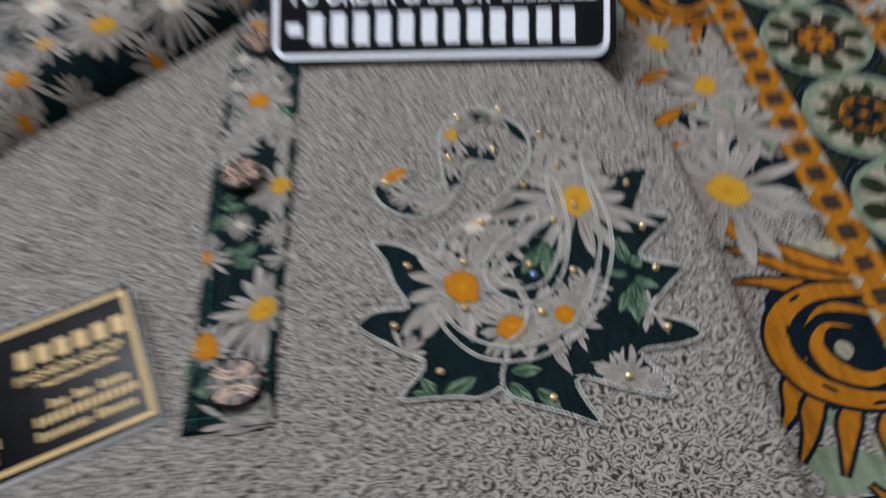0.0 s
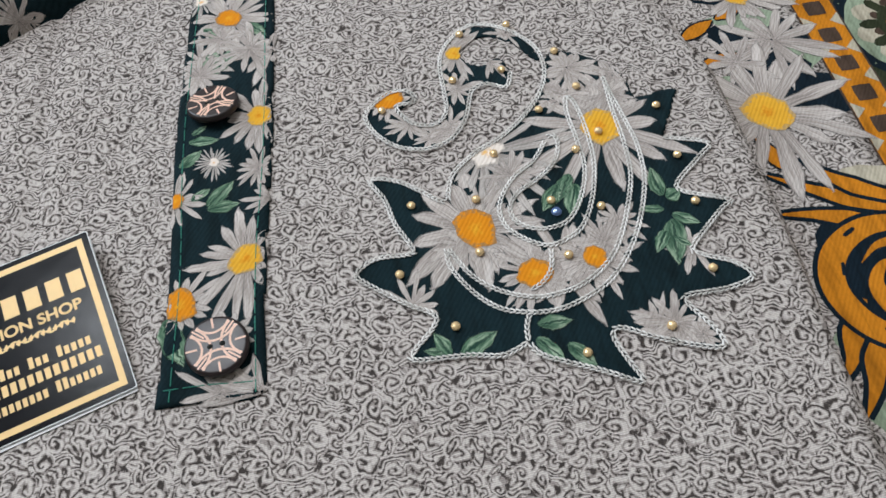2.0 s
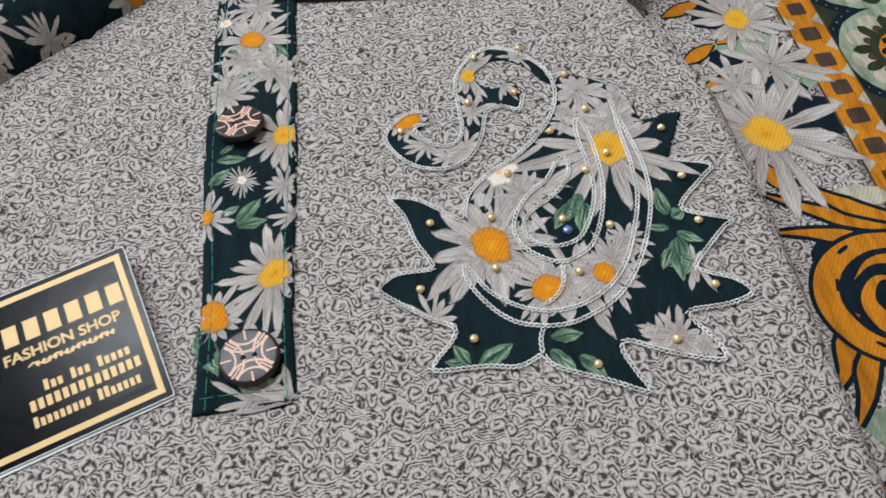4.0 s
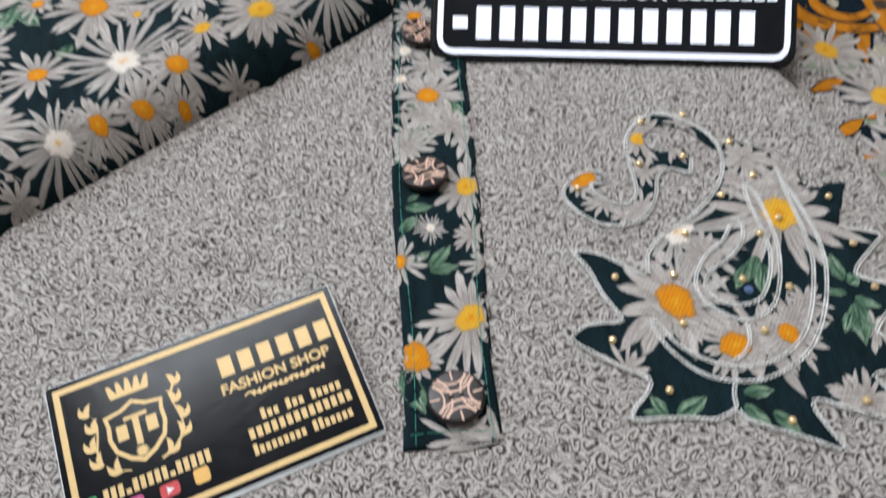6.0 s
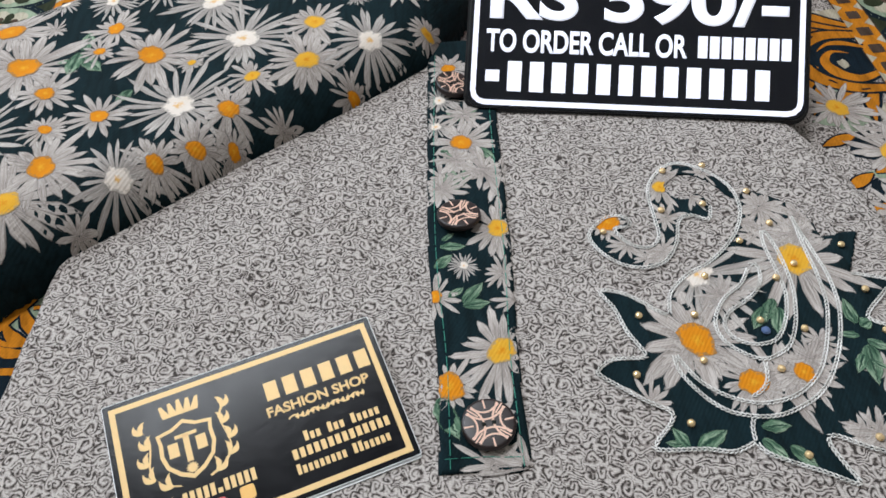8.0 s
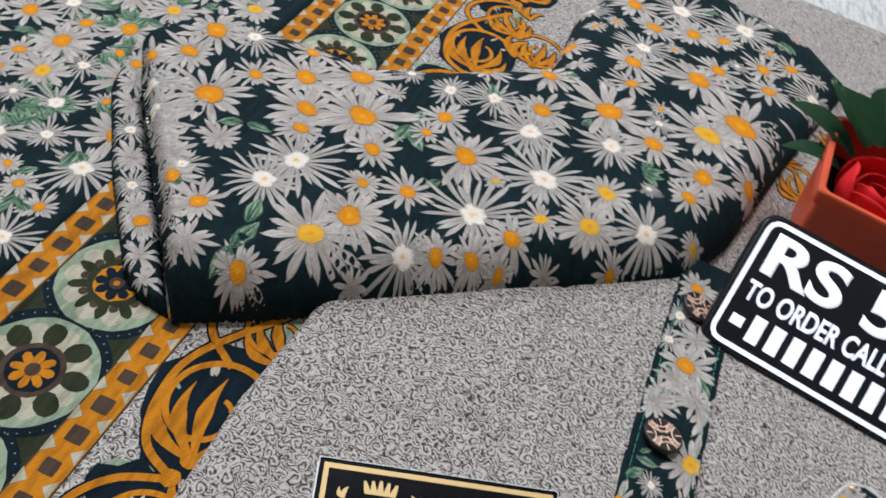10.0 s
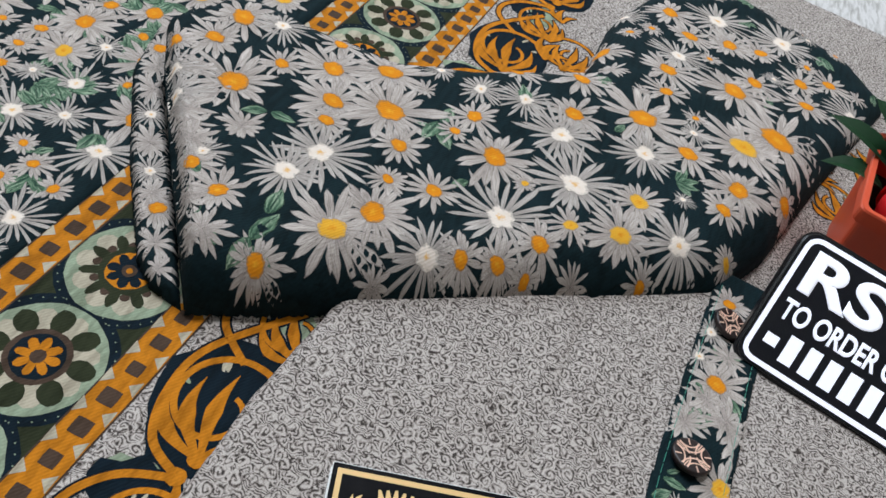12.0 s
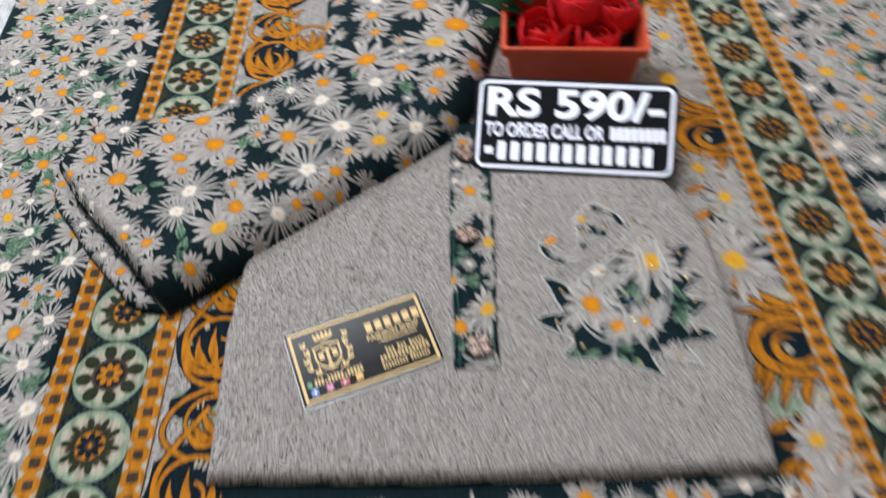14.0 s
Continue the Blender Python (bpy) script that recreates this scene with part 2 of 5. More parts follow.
M_BLACKCARD = plain("black_card_laminate", lin(15, 15, 19), 0.19, 0, 0.2, 120, 0.12, Specular_IOR_Level=0.11)
M_CARDEDGE = plain("white_card_stock", lin(238, 238, 238), 0.6)
M_BUTTON = plain("dark_brown_button", lin(36, 23, 23), 0.4, 0, 0.25, 500)
M_INLAY = plain("pink_wood_inlay", lin(232, 190, 168), 0.55, 0, 0.12, 700)
M_POT = plain("terracotta_plastic", lin(220, 86, 54), 0.42, 0, 0.14, 60, 0.1)
M_FILLER_HOLE = plain("dark_filler_and_hole_shade", lin(20, 22, 16), 0.95, 0, 0.4, 300, 0.8)
M_ROSE = plain("red_velvet_petal", lin(226, 36, 42), 0.75, 0, 0.12, 90, 0.2, Specular_IOR_Level=0.25)
M_ROSELEAF = plain("dark_green_leaf", lin(22, 54, 30), 0.6, 0, 0.3, 120, 0.2, Specular_IOR_Level=0.15)
M_PHONE = plain("black_phone_body", lin(14, 14, 18), 0.3, 0, 0.1)
M_SCREEN = plain("black_screen_glass", lin(10, 12, 22), 0.08, 0, 0.05, 50, 0.0)
M_LIT = glowing("lit_white_pixels", (0.86, 0.88, 1.0, 1), 0.55)
M_SHEET = fabric("white_bed_sheet", lin(214, 212, 212), 0.06)
M_WALL = plain("off_white_wall_paint", lin(164, 159, 151), 0.8, 0, 0.06, 6, 0.1)
M_CEIL = plain("white_ceiling_paint", lin(232, 232, 230), 0.9, 0, 0.05, 5, 0.1)
M_BLUE = plain("blue_print", lin(24, 119, 220), 0.3)
M_PINK = plain("magenta_print", lin(205, 60, 130), 0.3)
M_RED = plain("red_icon_print", lin(205, 34, 40), 0.3)
M_ICON = plain("multicolour_icon_print", lin(236, 176, 70), 0.3)
M_GREENICON = plain("green_icon_print", lin(40, 160, 90), 0.3)

# ---- geometry helpers (all in millimetres) ----


class Sheet:
    """Collects faces in millimetres; one mesh with one or more materials."""

    def __init__(self):
        self.v, self.f, self.m, self.uv = [], [], [], []

    def face(self, pts, mat=0, uvs=None):
        i = len(self.v)
        self.v += [(p[0] * MM, p[1] * MM, p[2] * MM) for p in pts]
        self.f.append(tuple(range(i, i + len(pts))))
        self.m.append(mat)
        self.uv += list(uvs) if uvs else [(0, 0)] * len(pts)

    def strip(self, left, right, mat=0):
        """A ribbon of joined quads between two lines, with UV along and across."""
        i, n = len(self.v), len(left)
        self.v += [(p[0] * MM, p[1] * MM, p[2] * MM) for p in left] + [(p[0] * MM, p[1] * MM, p[2] * MM) for p in right]
        for k in range(n - 1):
            self.f.append((i + k, i + n + k, i + n + k + 1, i + k + 1))
            self.m.append(mat)
            a, b = k / (n - 1), (k + 1) / (n - 1)
            self.uv += [(a, 0), (a, 1), (b, 1), (b, 0)]

    def mesh(self, name, mats, smooth=False):
        me = bpy.data.meshes.new(name)
        me.from_pydata(self.v, [], self.f)
        for m in mats:
            me.materials.append(m)
        me.polygons.foreach_set("material_index", self.m)
        layer = me.uv_layers.new(name="UVMap")
        layer.data.foreach_set("uv", [c for p in self.uv for c in p])
        if smooth:
            me.polygons.foreach_set("use_smooth", [True] * len(self.f))
        me.update()
        return me


def put_sheet(name, sheet, mats, parent=None, label="", smooth=False):
    mats = mats if isinstance(mats, (list, tuple)) else [mats]
    ob = new(name, sheet.mesh(name, mats, smooth))
    ob.parent = parent
    return tagged(ob, label=label)


def part(name, bm, material, parent, label="", smooth=True):
    me = bpy.data.meshes.new(name)
    bmesh.ops.recalc_face_normals(bm, faces=bm.faces)
    bm.to_mesh(me)
    bm.free()
    me.materials.append(material)
    me.polygons.foreach_set("use_smooth", [smooth] * len(me.polygons))
    ob = new(name, me)
    ob.parent = parent
    return tagged(ob, label=label)


def thing(name, label, category, group="", kind="", at=None):
    ob = new(name)
    ob.empty_display_size = 0.02
    if at is not None:
        ob.matrix_world = at
    return tagged(ob, label, category, group, kind)


def smooth_path(pts, step=1.0, closed=False):
    """Catmull-Rom through the points, resampled at even steps."""
    P = [Vector((p[0], p[1], 0)) for p in pts]
    n, out = len(P), []
    for i in range(n if closed else n - 1):
        if closed:
            a, b, c, d = P[i - 1], P[i], P[(i + 1) % n], P[(i + 2) % n]
        else:
            a, b, c, d = P[max(i - 1, 0)], P[i], P[i + 1], P[min(i + 2, n - 1)]
        k = max(2, int((c - b).length / step))
        for j in range(k):
            t = j / k
            out.append(0.5 * (2 * b + (c - a) * t + (2 * a - 5 * b + 4 * c - d) * t * t + (3 * b - a - 3 * c + d) * t**3))
    if not closed:
        out.append(P[-1])
    return [(p.x, p.y) for p in out]


def inside(x, y, poly):
    hit = False
    for i in range(len(poly)):
        (x1, y1), (x2, y2) = poly[i - 1], poly[i]
        if (y1 > y) != (y2 > y) and x < (x2 - x1) * (y - y1) / (y2 - y1) + x1:
            hit = not hit
    return hit


def edge_distance(x, y, poly):
    d = 1e9
    for i in range(len(poly)):
        (x1, y1), (x2, y2) = poly[i - 1], poly[i]
        t = max(0, min(1, ((x - x1) * (x2 - x1) + (y - y1) * (y2 - y1)) / ((x2 - x1) ** 2 + (y2 - y1) ** 2 + 1e-9)))
        d = min(d, math.hypot(x - x1 - t * (x2 - x1), y - y1 - t * (y2 - y1)))
    return d if inside(x, y, poly) else -d


# ---- the shapes of the cloths: heights in millimetres ----
GROUND_Z = -10.0


def ground_h(x, y):
    return GROUND_Z + 0.45 * noise.noise((x * 0.006, y * 0.006, 3.0))


def kurti_h(x, y):
    return 0.9 * noise.noise((x * 0.016, y * 0.012, 1.0)) + 0.25 * noise.noise((x * 0.05, y * 0.03, 5.0)) - 1.6 * math.exp(-((x + 58) / 2.2) ** 2) * (1 if y > 20 else 0.3)


ROLL = [(-206, 49), (-182, 63), (-159, 78), (-90.5, 125), (-5, 183), (20, 230), (48, 320), (90, 440), (60, 478), (-31, 505), (-85, 470), (-108, 390), (-108, 312),
        (-134, 287), (-168, 256), (-203, 236), (-250, 232), (-288, 205), (-300, 172), (-286, 150), (-248, 101)]
# the same outline pushed out past its crisp left fold
ROLL_WIDE = ROLL[:17] + [(-330, 240), (-360, 200), (-330, 110), (-262, 26)]


def roll_h(x, y):
    if not inside(x, y, ROLL):
        return GROUND_Z + 0.3
    d = max(0.0, edge_distance(x, y, ROLL_WIDE))
    dl = max(0.0, (x + 207) * 0.79 + (y - 51) * 0.613)
    top = 28 - 14 * max(0, min(1, (y - 260) / 160))
    q, ql = min(1, d / 27), min(1, 0.25 + dl / 7)
    wob = 1.6 * noise.noise((x * 0.02, y * 0.02, 9.0)) + 0.9 * noise.noise((x * 0.06, y * 0.03, 4.0))
    # soft wrinkles that run along the folds
    u = x * 0.85 + y * 0.53
    v = -x * 0.53 + y * 0.85
    wob += 0.8 * noise.noise((u * 0.015, v * 0.07, 6.0)) - 1.2 * math.exp(-((dl - 26) / 3.0) ** 2)
    return GROUND_Z + 0.3 + top * math.sqrt(1 - (1 - q) ** 2) * math.sqrt(1 - (1 - ql) ** 2) + wob * q * ql


def flat_h(x, y):
    return 1.3 + kurti_h(x, y)


class Print:
    """Printed figures laid on a cloth of the given height; each figure a hair above the last."""

    def __init__(self, height, clip=None, base=0.06, heart=0.13):
        self.h, self.clip, self.lift, self.base, self.heart, self.sheets = height, clip, 0.0, base, heart, {}
        self.full = 1.0

    def sheet(self, mat):
        return self.sheets.setdefault(mat.name, (Sheet(), mat))[0]

    def p(self, x, y, up):
        return (x, y, self.h(x, y) + up)

    def ok(self, x, y):
        return self.clip is None or inside(x, y, self.clip)

    def blade(self, x, y, ang, r0, r1, width, mat, up, tip=0.35, stations=7, pointed=False):
        """One petal or leaf from radius r0 to r1."""
        c, s = math.cos(ang), math.sin(ang)
        while r1 > r0 + 1 and not (self.ok(x + c * r1, y + s * r1) and self.ok(x + c * (r0 + r1) / 2, y + s * (r0 + r1) / 2)):
            r1 -= 1.0
        if r1 <= r0 + 1 or not self.ok(x + c * r0, y + s * r0):
            return
        L, R = [], []
        bend = random.uniform(-0.10, 0.10) * (r1 - r0)
        for k in range(stations):
            t = k / (stations - 1)
            r = r0 + (r1 - r0) * t
            w = width * (0.55 + 0.45 * math.sin(min(1, t / 0.65) * math.pi / 2))
            if t > 0.65:
                w *= tip * 0.4 + (1 - tip * 0.4) * math.sqrt(max(0.0, 1 - ((t - 0.65) / 0.36) ** 2))
            if pointed:
                w = width * max(0.03, math.sin(math.pi * (0.04 + 0.96 * t) ** 0.85)) ** 0.85
            w *= random.uniform(0.85, 1.12)
            b = bend * t * t
            px, py = x + c * r - s * b, y + s * r + c * b
            L.append(self.p(px - s * w / 2, py + c * w / 2, up))
            R.append(self.p(px + s * w / 2, py - c * w / 2, up))
        self.sheet(mat).strip(L, R)

    def disc(self, x, y, rx, mat, up, n=12, ry=None, rot=0.0, rough=0.07):
        if not self.ok(x, y):
            return
        ry = ry or rx
        pts = []
        for k in range(n):
            a = 2 * math.pi * k / n
            q = 1 + random.uniform(-rough, rough)
            u, v = rx * q * math.cos(a), ry * q * math.sin(a)
            px, py = x + u * math.cos(rot) - v * math.sin(rot), y + u * math.sin(rot) + v * math.cos(rot)
            while not self.ok(px, py) and abs(px - x) + abs(py - y) > 0.3:
                px, py = px + (x - px) * 0.15, py + (y - py) * 0.15
            pts.append((px, py))
        s = self.sheet(mat)
        i = len(s.v)
        ring = [self.p(px, py, up) for px, py in pts]
        half = [self.p(x + (px - x) / 2, y + (py - y) / 2, up + 0.01) for px, py in pts]
        c = self.p(x, y, up + 0.02)
        for k in range(n):
            q = (k + 1) % n
            s.face([c, half[k], half[q]], 0, [(0, k / n), (0.5, k / n), (0.5, (k + 1) / n)])
            s.face([half[k], ring[k], ring[q], half[q]], 0, [(0.5, k / n), (1, k / n), (1, (k + 1) / n), (0.5, (k + 1) / n)])

    def ribbon(self, path, widths, mat, up):
        L, R = [], []
        n = len(path)
        for k, (x, y) in enumerate(path):
            x0, y0 = path[max(0, k - 1)]
            x1, y1 = path[min(n - 1, k + 1)]
            d = math.hypot(x1 - x0, y1 - y0) or 1
            nx, ny = -(y1 - y0) / d, (x1 - x0) / d
            w = widths(k / (n - 1)) / 2
            L.append(self.p(x + nx * w, y + ny * w, up))
            R.append(self.p(x - nx * w, y - ny * w, up))
        self.sheet(mat).strip(L, R)

    def daisy(self, x, y, r, kind="o"):
        """kind: o orange, O large orange, y yellow, w white spiky, p petals alone."""
        self.lift += 0.0017
        up = self.base + self.lift % 0.12
        a0 = random.uniform(0, 6.28)
        if kind == "w":
            n, wid, mat = random.randint(21, 27), 0.098, M_SPIKE
        elif kind == "p":
            n, wid, mat = random.randint(11, 15), 0.2, M_PETAL
        else:
            n, wid, mat = random.randint(15, 20), 0.178, M_PETAL
        wid *= self.full
        gone = random.uniform(0, 6.28)
        for k in range(n):
            a = a0 + 2 * math.pi * (k + random.uniform(-0.3, 0.3)) / n
            ln = r * random.uniform(0.72, 1.22) * (1 - 0.22 * max(0, math.cos(a - gone)))
            self.blade(x, y, a, r * (0.02 if kind == "p" else 0.12), ln, r * wid * random.uniform(0.8, 1.25), mat, up + 0.0012 * (k % 7), tip=random.choice((0.2, 0.35, 0.6)))
        if kind == "w":
            self.disc(x, y, r * 0.24, M_CHALK, self.base + self.heart + self.lift % 0.02, 18, rough=0.2)
        elif kind != "p":
            q = 0.46 if kind == "O" else 0.29
            self.disc(x, y, r * q, M_SUN if kind == "y" else M_HEART, self.base + self.heart + self.lift % 0.02, 18, ry=r * q * 0.84, rot=random.uniform(0, 3), rough=0.12)

    def leaf(self, x0, y0, x1, y1, wide=0.48):
        self.lift += 0.0017
        up = self.base + self.lift % 0.06
        d = math.hypot(x1 - x0, y1 - y0)
        self.blade(x0, y0, math.atan2(y1 - y0, x1 - x0), 0, d, d * wide, M_LEAF, up, stations=9, pointed=True)

    def sprig(self, x, y, r):
        a = random.uniform(0, 6.28)
        for k in range(random.randint(2, 5)):
            b = a + random.uniform(-1.3, 1.3)
            self.leaf(x, y, x + r * math.cos(b), y + r * math.sin(b))

    def put(self, parent, names):
        for mat_name, (s, mat) in self.sheets.items():
            if s.f:
                tagged(put_sheet(names.get(mat_name, "small_print"), s, mat, parent), kind="stuff")


PRINT_NAMES = {"grey_petal_print": "daisy_print", "pale_petal_print": "aster_print", "green_leaf_print": "leaf_print", "orange_centre_print": "orange_centre_print",
               "yellow_centre_print": "yellow_centre_print", "white_centre_print": "white_centre_print", "orange_print": "scroll_print", "navy_print": "scroll_ground_print",
               "pale_green_print": "pale_green_patch_print", "cream_print": "cream_fleck_print"}


def grid_cloth(name, poly, height, step, mat, parent=None, skirt=None, label="", edge_step=None):
    """A cloth over an outline: a fine grid cut to the outline, with a skirt down to the given level."""
    bm = bmesh.new()
    path = poly
    x0, x1 = min(p[0] for p in path), max(p[0] for p in path)
    y0, y1 = min(p[1] for p in path), max(p[1] for p in path)
    nx, ny = int((x1 - x0) / step) + 1, int((y1 - y0) / step) + 1
    verts, faces = {}, []
    V, F = [], []

    def vert(i, j):
        if (i, j) not in verts:
            verts[i, j] = len(V)
            x, y = x0 + i * step, y0 + j * step
            d = edge_distance(x, y, path)
            if d < 0:
                best = None
                for k in range(len(path)):
                    (ax, ay), (bx, by) = path[k - 1], path[k]
                    t = max(0, min(1, ((x - ax) * (bx - ax) + (y - ay) * (by - ay)) / ((bx - ax) ** 2 + (by - ay) ** 2 + 1e-9)))
                    qx, qy = ax + t * (bx - ax), ay + t * (by - ay)
                    e = math.hypot(qx - x, qy - y)
                    if best is None or e < best[0]:
                        best = (e, qx, qy)
                x, y = best[1], best[2]
            V.append((x * MM, y * MM, height(x, y) * MM))
        return verts[i, j]

    for i in range(nx):
        for j in range(ny):
            if inside(x0 + (i + 0.5) * step, y0 + (j + 0.5) * step, path):
                F.append((vert(i, j), vert(i + 1, j), vert(i + 1, j + 1), vert(i, j + 1)))
    me = bpy.data.meshes.new(name)
    me.from_pydata(V, [], F)
    me.materials.append(mat)
    me.polygons.foreach_set("use_smooth", [True] * len(F))
    bm.from_mesh(me)
    if skirt is not None:
        edges = [e for e in bm.edges if e.is_boundary]
        made = bmesh.ops.extrude_edge_only(bm, edges=edges)["geom"]
        for v in [g for g in made if isinstance(g, bmesh.types.BMVert)]:
            v.co.z = skirt * MM
        for f in bm.faces:
            f.smooth = True
    bmesh.ops.recalc_face_normals(bm, faces=bm.faces)
    bm.to_mesh(me)
    bm.free()
    ob = new(name, me)
    ob.parent = parent
    return tagged(ob, label=label)


# ---- room and support ----


def box(name, lo, hi, mat, label, category="wall", kind="structure", bevel=0.0):
    bm = bmesh.new()
    bmesh.ops.create_cube(bm, size=1)
    for v in bm.verts:
        v.co = Vector([(lo[i] + hi[i]) / 2 + v.co[i] * (hi[i] - lo[i]) for i in range(3)])
    if bevel:
        bmesh.ops.bevel(bm, geom=bm.edges[:], offset=bevel, segments=3, affect="EDGES")
    return tagged(part(name, bm, mat, None, smooth=False), label, category, kind=kind)


box("ground", (-1.6, -1.6, -0.2), (1.6, 1.8, -0.0125), M_SHEET, "white cotton sheet on a wide flat bed", "bed sheet", bevel=0.0)
box("wall_east", (1.6, -1.7, -0.6), (1.7, 1.9, 2.4), M_WALL, "plain off-white painted room wall")
box("wall_south", (-1.7, -1.7, -0.6), (1.6, -1.6, 2.4), M_WALL, "plain off-white painted room wall")
box("wall_north", (-1.7, 1.8, -0.6), (1.6, 1.9, 2.4), M_WALL, "plain off-white painted room wall")
box("wall_west_low", (-1.7, -1.6, -0.6), (-1.6, 1.8, 0.7), M_WALL, "plain off-white wall below the window")
box("wall_west_high", (-1.7, -1.6, 1.95), (-1.6, 1.8, 2.4), M_WALL, "plain off-white wall above the window")
box("wall_west_side", (-1.7, -1.6, 0.7), (-1.6, 0.6, 1.95), M_WALL, "plain off-white wall beside the window")
box("ceiling", (-1.7, -1.7, 2.4), (1.7, 1.9, 2.5), M_CEIL, "plain white painted ceiling", "ceiling")

# ---- printed ground cloth ----
ROLL_DAISIES_FRONT = [
    (-171, 100, 20, 'y'), (-202, 117, 19, 'w'), (-196, 136, 21, 'w'), (-219, 91, 13, 'o'), (-189, 71, 13, 'o'), (-132, 112, 19, 'w'),
    (-119, 120, 12, 'o'), (-104, 128, 12, 'o'), (-91, 146, 14, 'o'), (-82, 164, 11, 'y'), (-59, 174, 18, 'y'), (-31, 187, 21, 'w'),
    (-56, 202, 16, 'y'), (-61, 240, 20, 'w'), (-40, 255, 18, 'o'), (-68, 271, 28, 'o'), (-9, 245, 20, 'o'), (-15, 223, 14, 'o'),
    (20, 261, 17, 'o'), (-10, 288, 26, 'y'), (-267, 131, 15, 'w'),
]
ROLL_DAISIES_TOP = [
    (-251, 153, 23, 'o'), (-273, 197, 20, 'o'), (-219, 192, 18, 'o'), (-196, 210, 20, 'o'), (-208, 170, 17, 'o'), (-204, 156, 12, 'o'),
    (-183, 182, 24, 'o'), (-169, 162, 14, 'o'), (-147, 206, 14, 'o'), (-103, 244, 17, 'o'), (-108, 281, 18, 'o'), (-180, 281, 25, 'o'),
    (-141, 262, 14, 'o'), (-152, 229, 13, 'w'), (-129, 237, 15, 'w'), (-104, 224, 22, 'w'), (-128, 185, 20, 'o'), (-88, 192, 25, 'w'),
    (-112, 150, 24, 'w'), (-144, 146, 13, 'o'), (-161, 118, 19, 'o'),
]
ROLL_DAISIES_BACK = [
    (9, 312, 36, 'o'), (-21, 349, 27, 'o'), (-9, 373, 19, 'o'), (-64, 337, 21, 'o'), (-61, 309, 14, 'o'), (-30, 411, 20, 'o'),
    (-57, 397, 19, 'o'), (-42, 438, 26, 'w'), (-75, 419, 20, 'o'), (-60, 362, 20, 'w'), (-8, 419, 16, 'o'), (6, 446, 27, 'w'),
    (22, 401, 17, 'o'), (42, 417, 16, 'o'), (26, 372, 17, 'o'), (60, 390, 22, 'w'), (67, 366, 24, 'o'), (57, 338, 20, 'o'),
    (-103, 396, 17, 'w'), (-105, 340, 17, 'o'),
]
FIELD_DAISIES = [
    (-362, 156, 12, 'o'), (-330, 164, 13, 'w'), (-322, 183, 11, 'o'), (-323, 133, 17, 'w'), (-305, 147, 9, 'o'), (-332, 102, 19, 'w'),
    (-287, 103, 21, 'w'), (-303, 81, 10, 'o'), (-289, 53, 18, 'w'), (-309, 68, 9, 'o'), (-350, 194, 14, 'o'), (-358, 124, 12, 'o'),
]
SWAN_LEFT = [
    (69.6, 37.0), (66.7, 38.4), (61.3, 43.4), (54.9, 48.2), (47.1, 49.7), (50.6, 41.8),
    (52.8, 31.9), (56.4, 23.5), (56.0, 20.8), (45.5, 21.0), (39.7, 17.5), (41.0, 14.4),
    (52.4, 4.8), (59.7, -0.1), (58.3, -4.3), (52.8, -9.6), (52.6, -12.6), (66.8, -13.7),
    (75.0, -15.3), (79.9, -14.3), (83.4, -12.6),
]
SWAN_RIGHT = [
    (83.4, -12.6), (86.9, -17.5), (100.0, -23.8), (110.2, -29.1), (108.1, -22.0), (106.3, -15.3),
    (109.2, -13.1), (120.0, -18.9), (133.2, -23.5), (134.1, -18.9), (129.2, -10.0), (129.6, -7.0),
    (141.7, -6.7), (149.3, -4.3), (146.1, 0.8), (137.0, 5.6), (136.8, 8.6), (148.5, 19.0),
    (151.9, 21.8), (140.0, 27.1), (139.1, 30.8), (148.4, 38.9), (153.0, 43.9), (140.1, 48.4),
]
SWAN_TOP = [
    (140.1, 48.4), (148.9, 63.8), (150.3, 68.5), (137.0, 67.0), (136.2, 72.8), (133.4, 81.2),
    (126.3, 87.6), (116.7, 92.4), (111.5, 89.9), (109.6, 80.9), (105.3, 72.8), (96.8, 64.1),
    (89.0, 57.8), (79.9, 53.1), (73.6, 48.2), (71.1, 42.1),
]
NECK_CORD = [
    (69.6, 37.0), (71.7, 45.3), (75.7, 50.1), (81.9, 54.5), (89.0, 57.8), (97.7, 64.4),
    (105.3, 72.8), (109.9, 82.2), (110.5, 91.5), (107.3, 99.1), (100.7, 106.2), (93.3, 109.9),
    (86.0, 108.5), (78.7, 101.0), (76.1, 93.3), (75.7, 82.8), (75.0, 72.8), (70.5, 68.3),
    (64.2, 69.6), (60.2, 74.6), (59.3, 78.5), (64.3, 79.0), (65.6, 81.8), (62.6, 84.7),
    (56.7, 84.1), (50.4, 79.1), (48.6, 74.5), (51.8, 67.0), (58.4, 60.9), (67.2, 58.9),
    (74.9, 61.4), (80.9, 69.1), (84.7, 79.6), (90.0, 81.9), (96.2, 79.3), (99.1, 85.8),
]
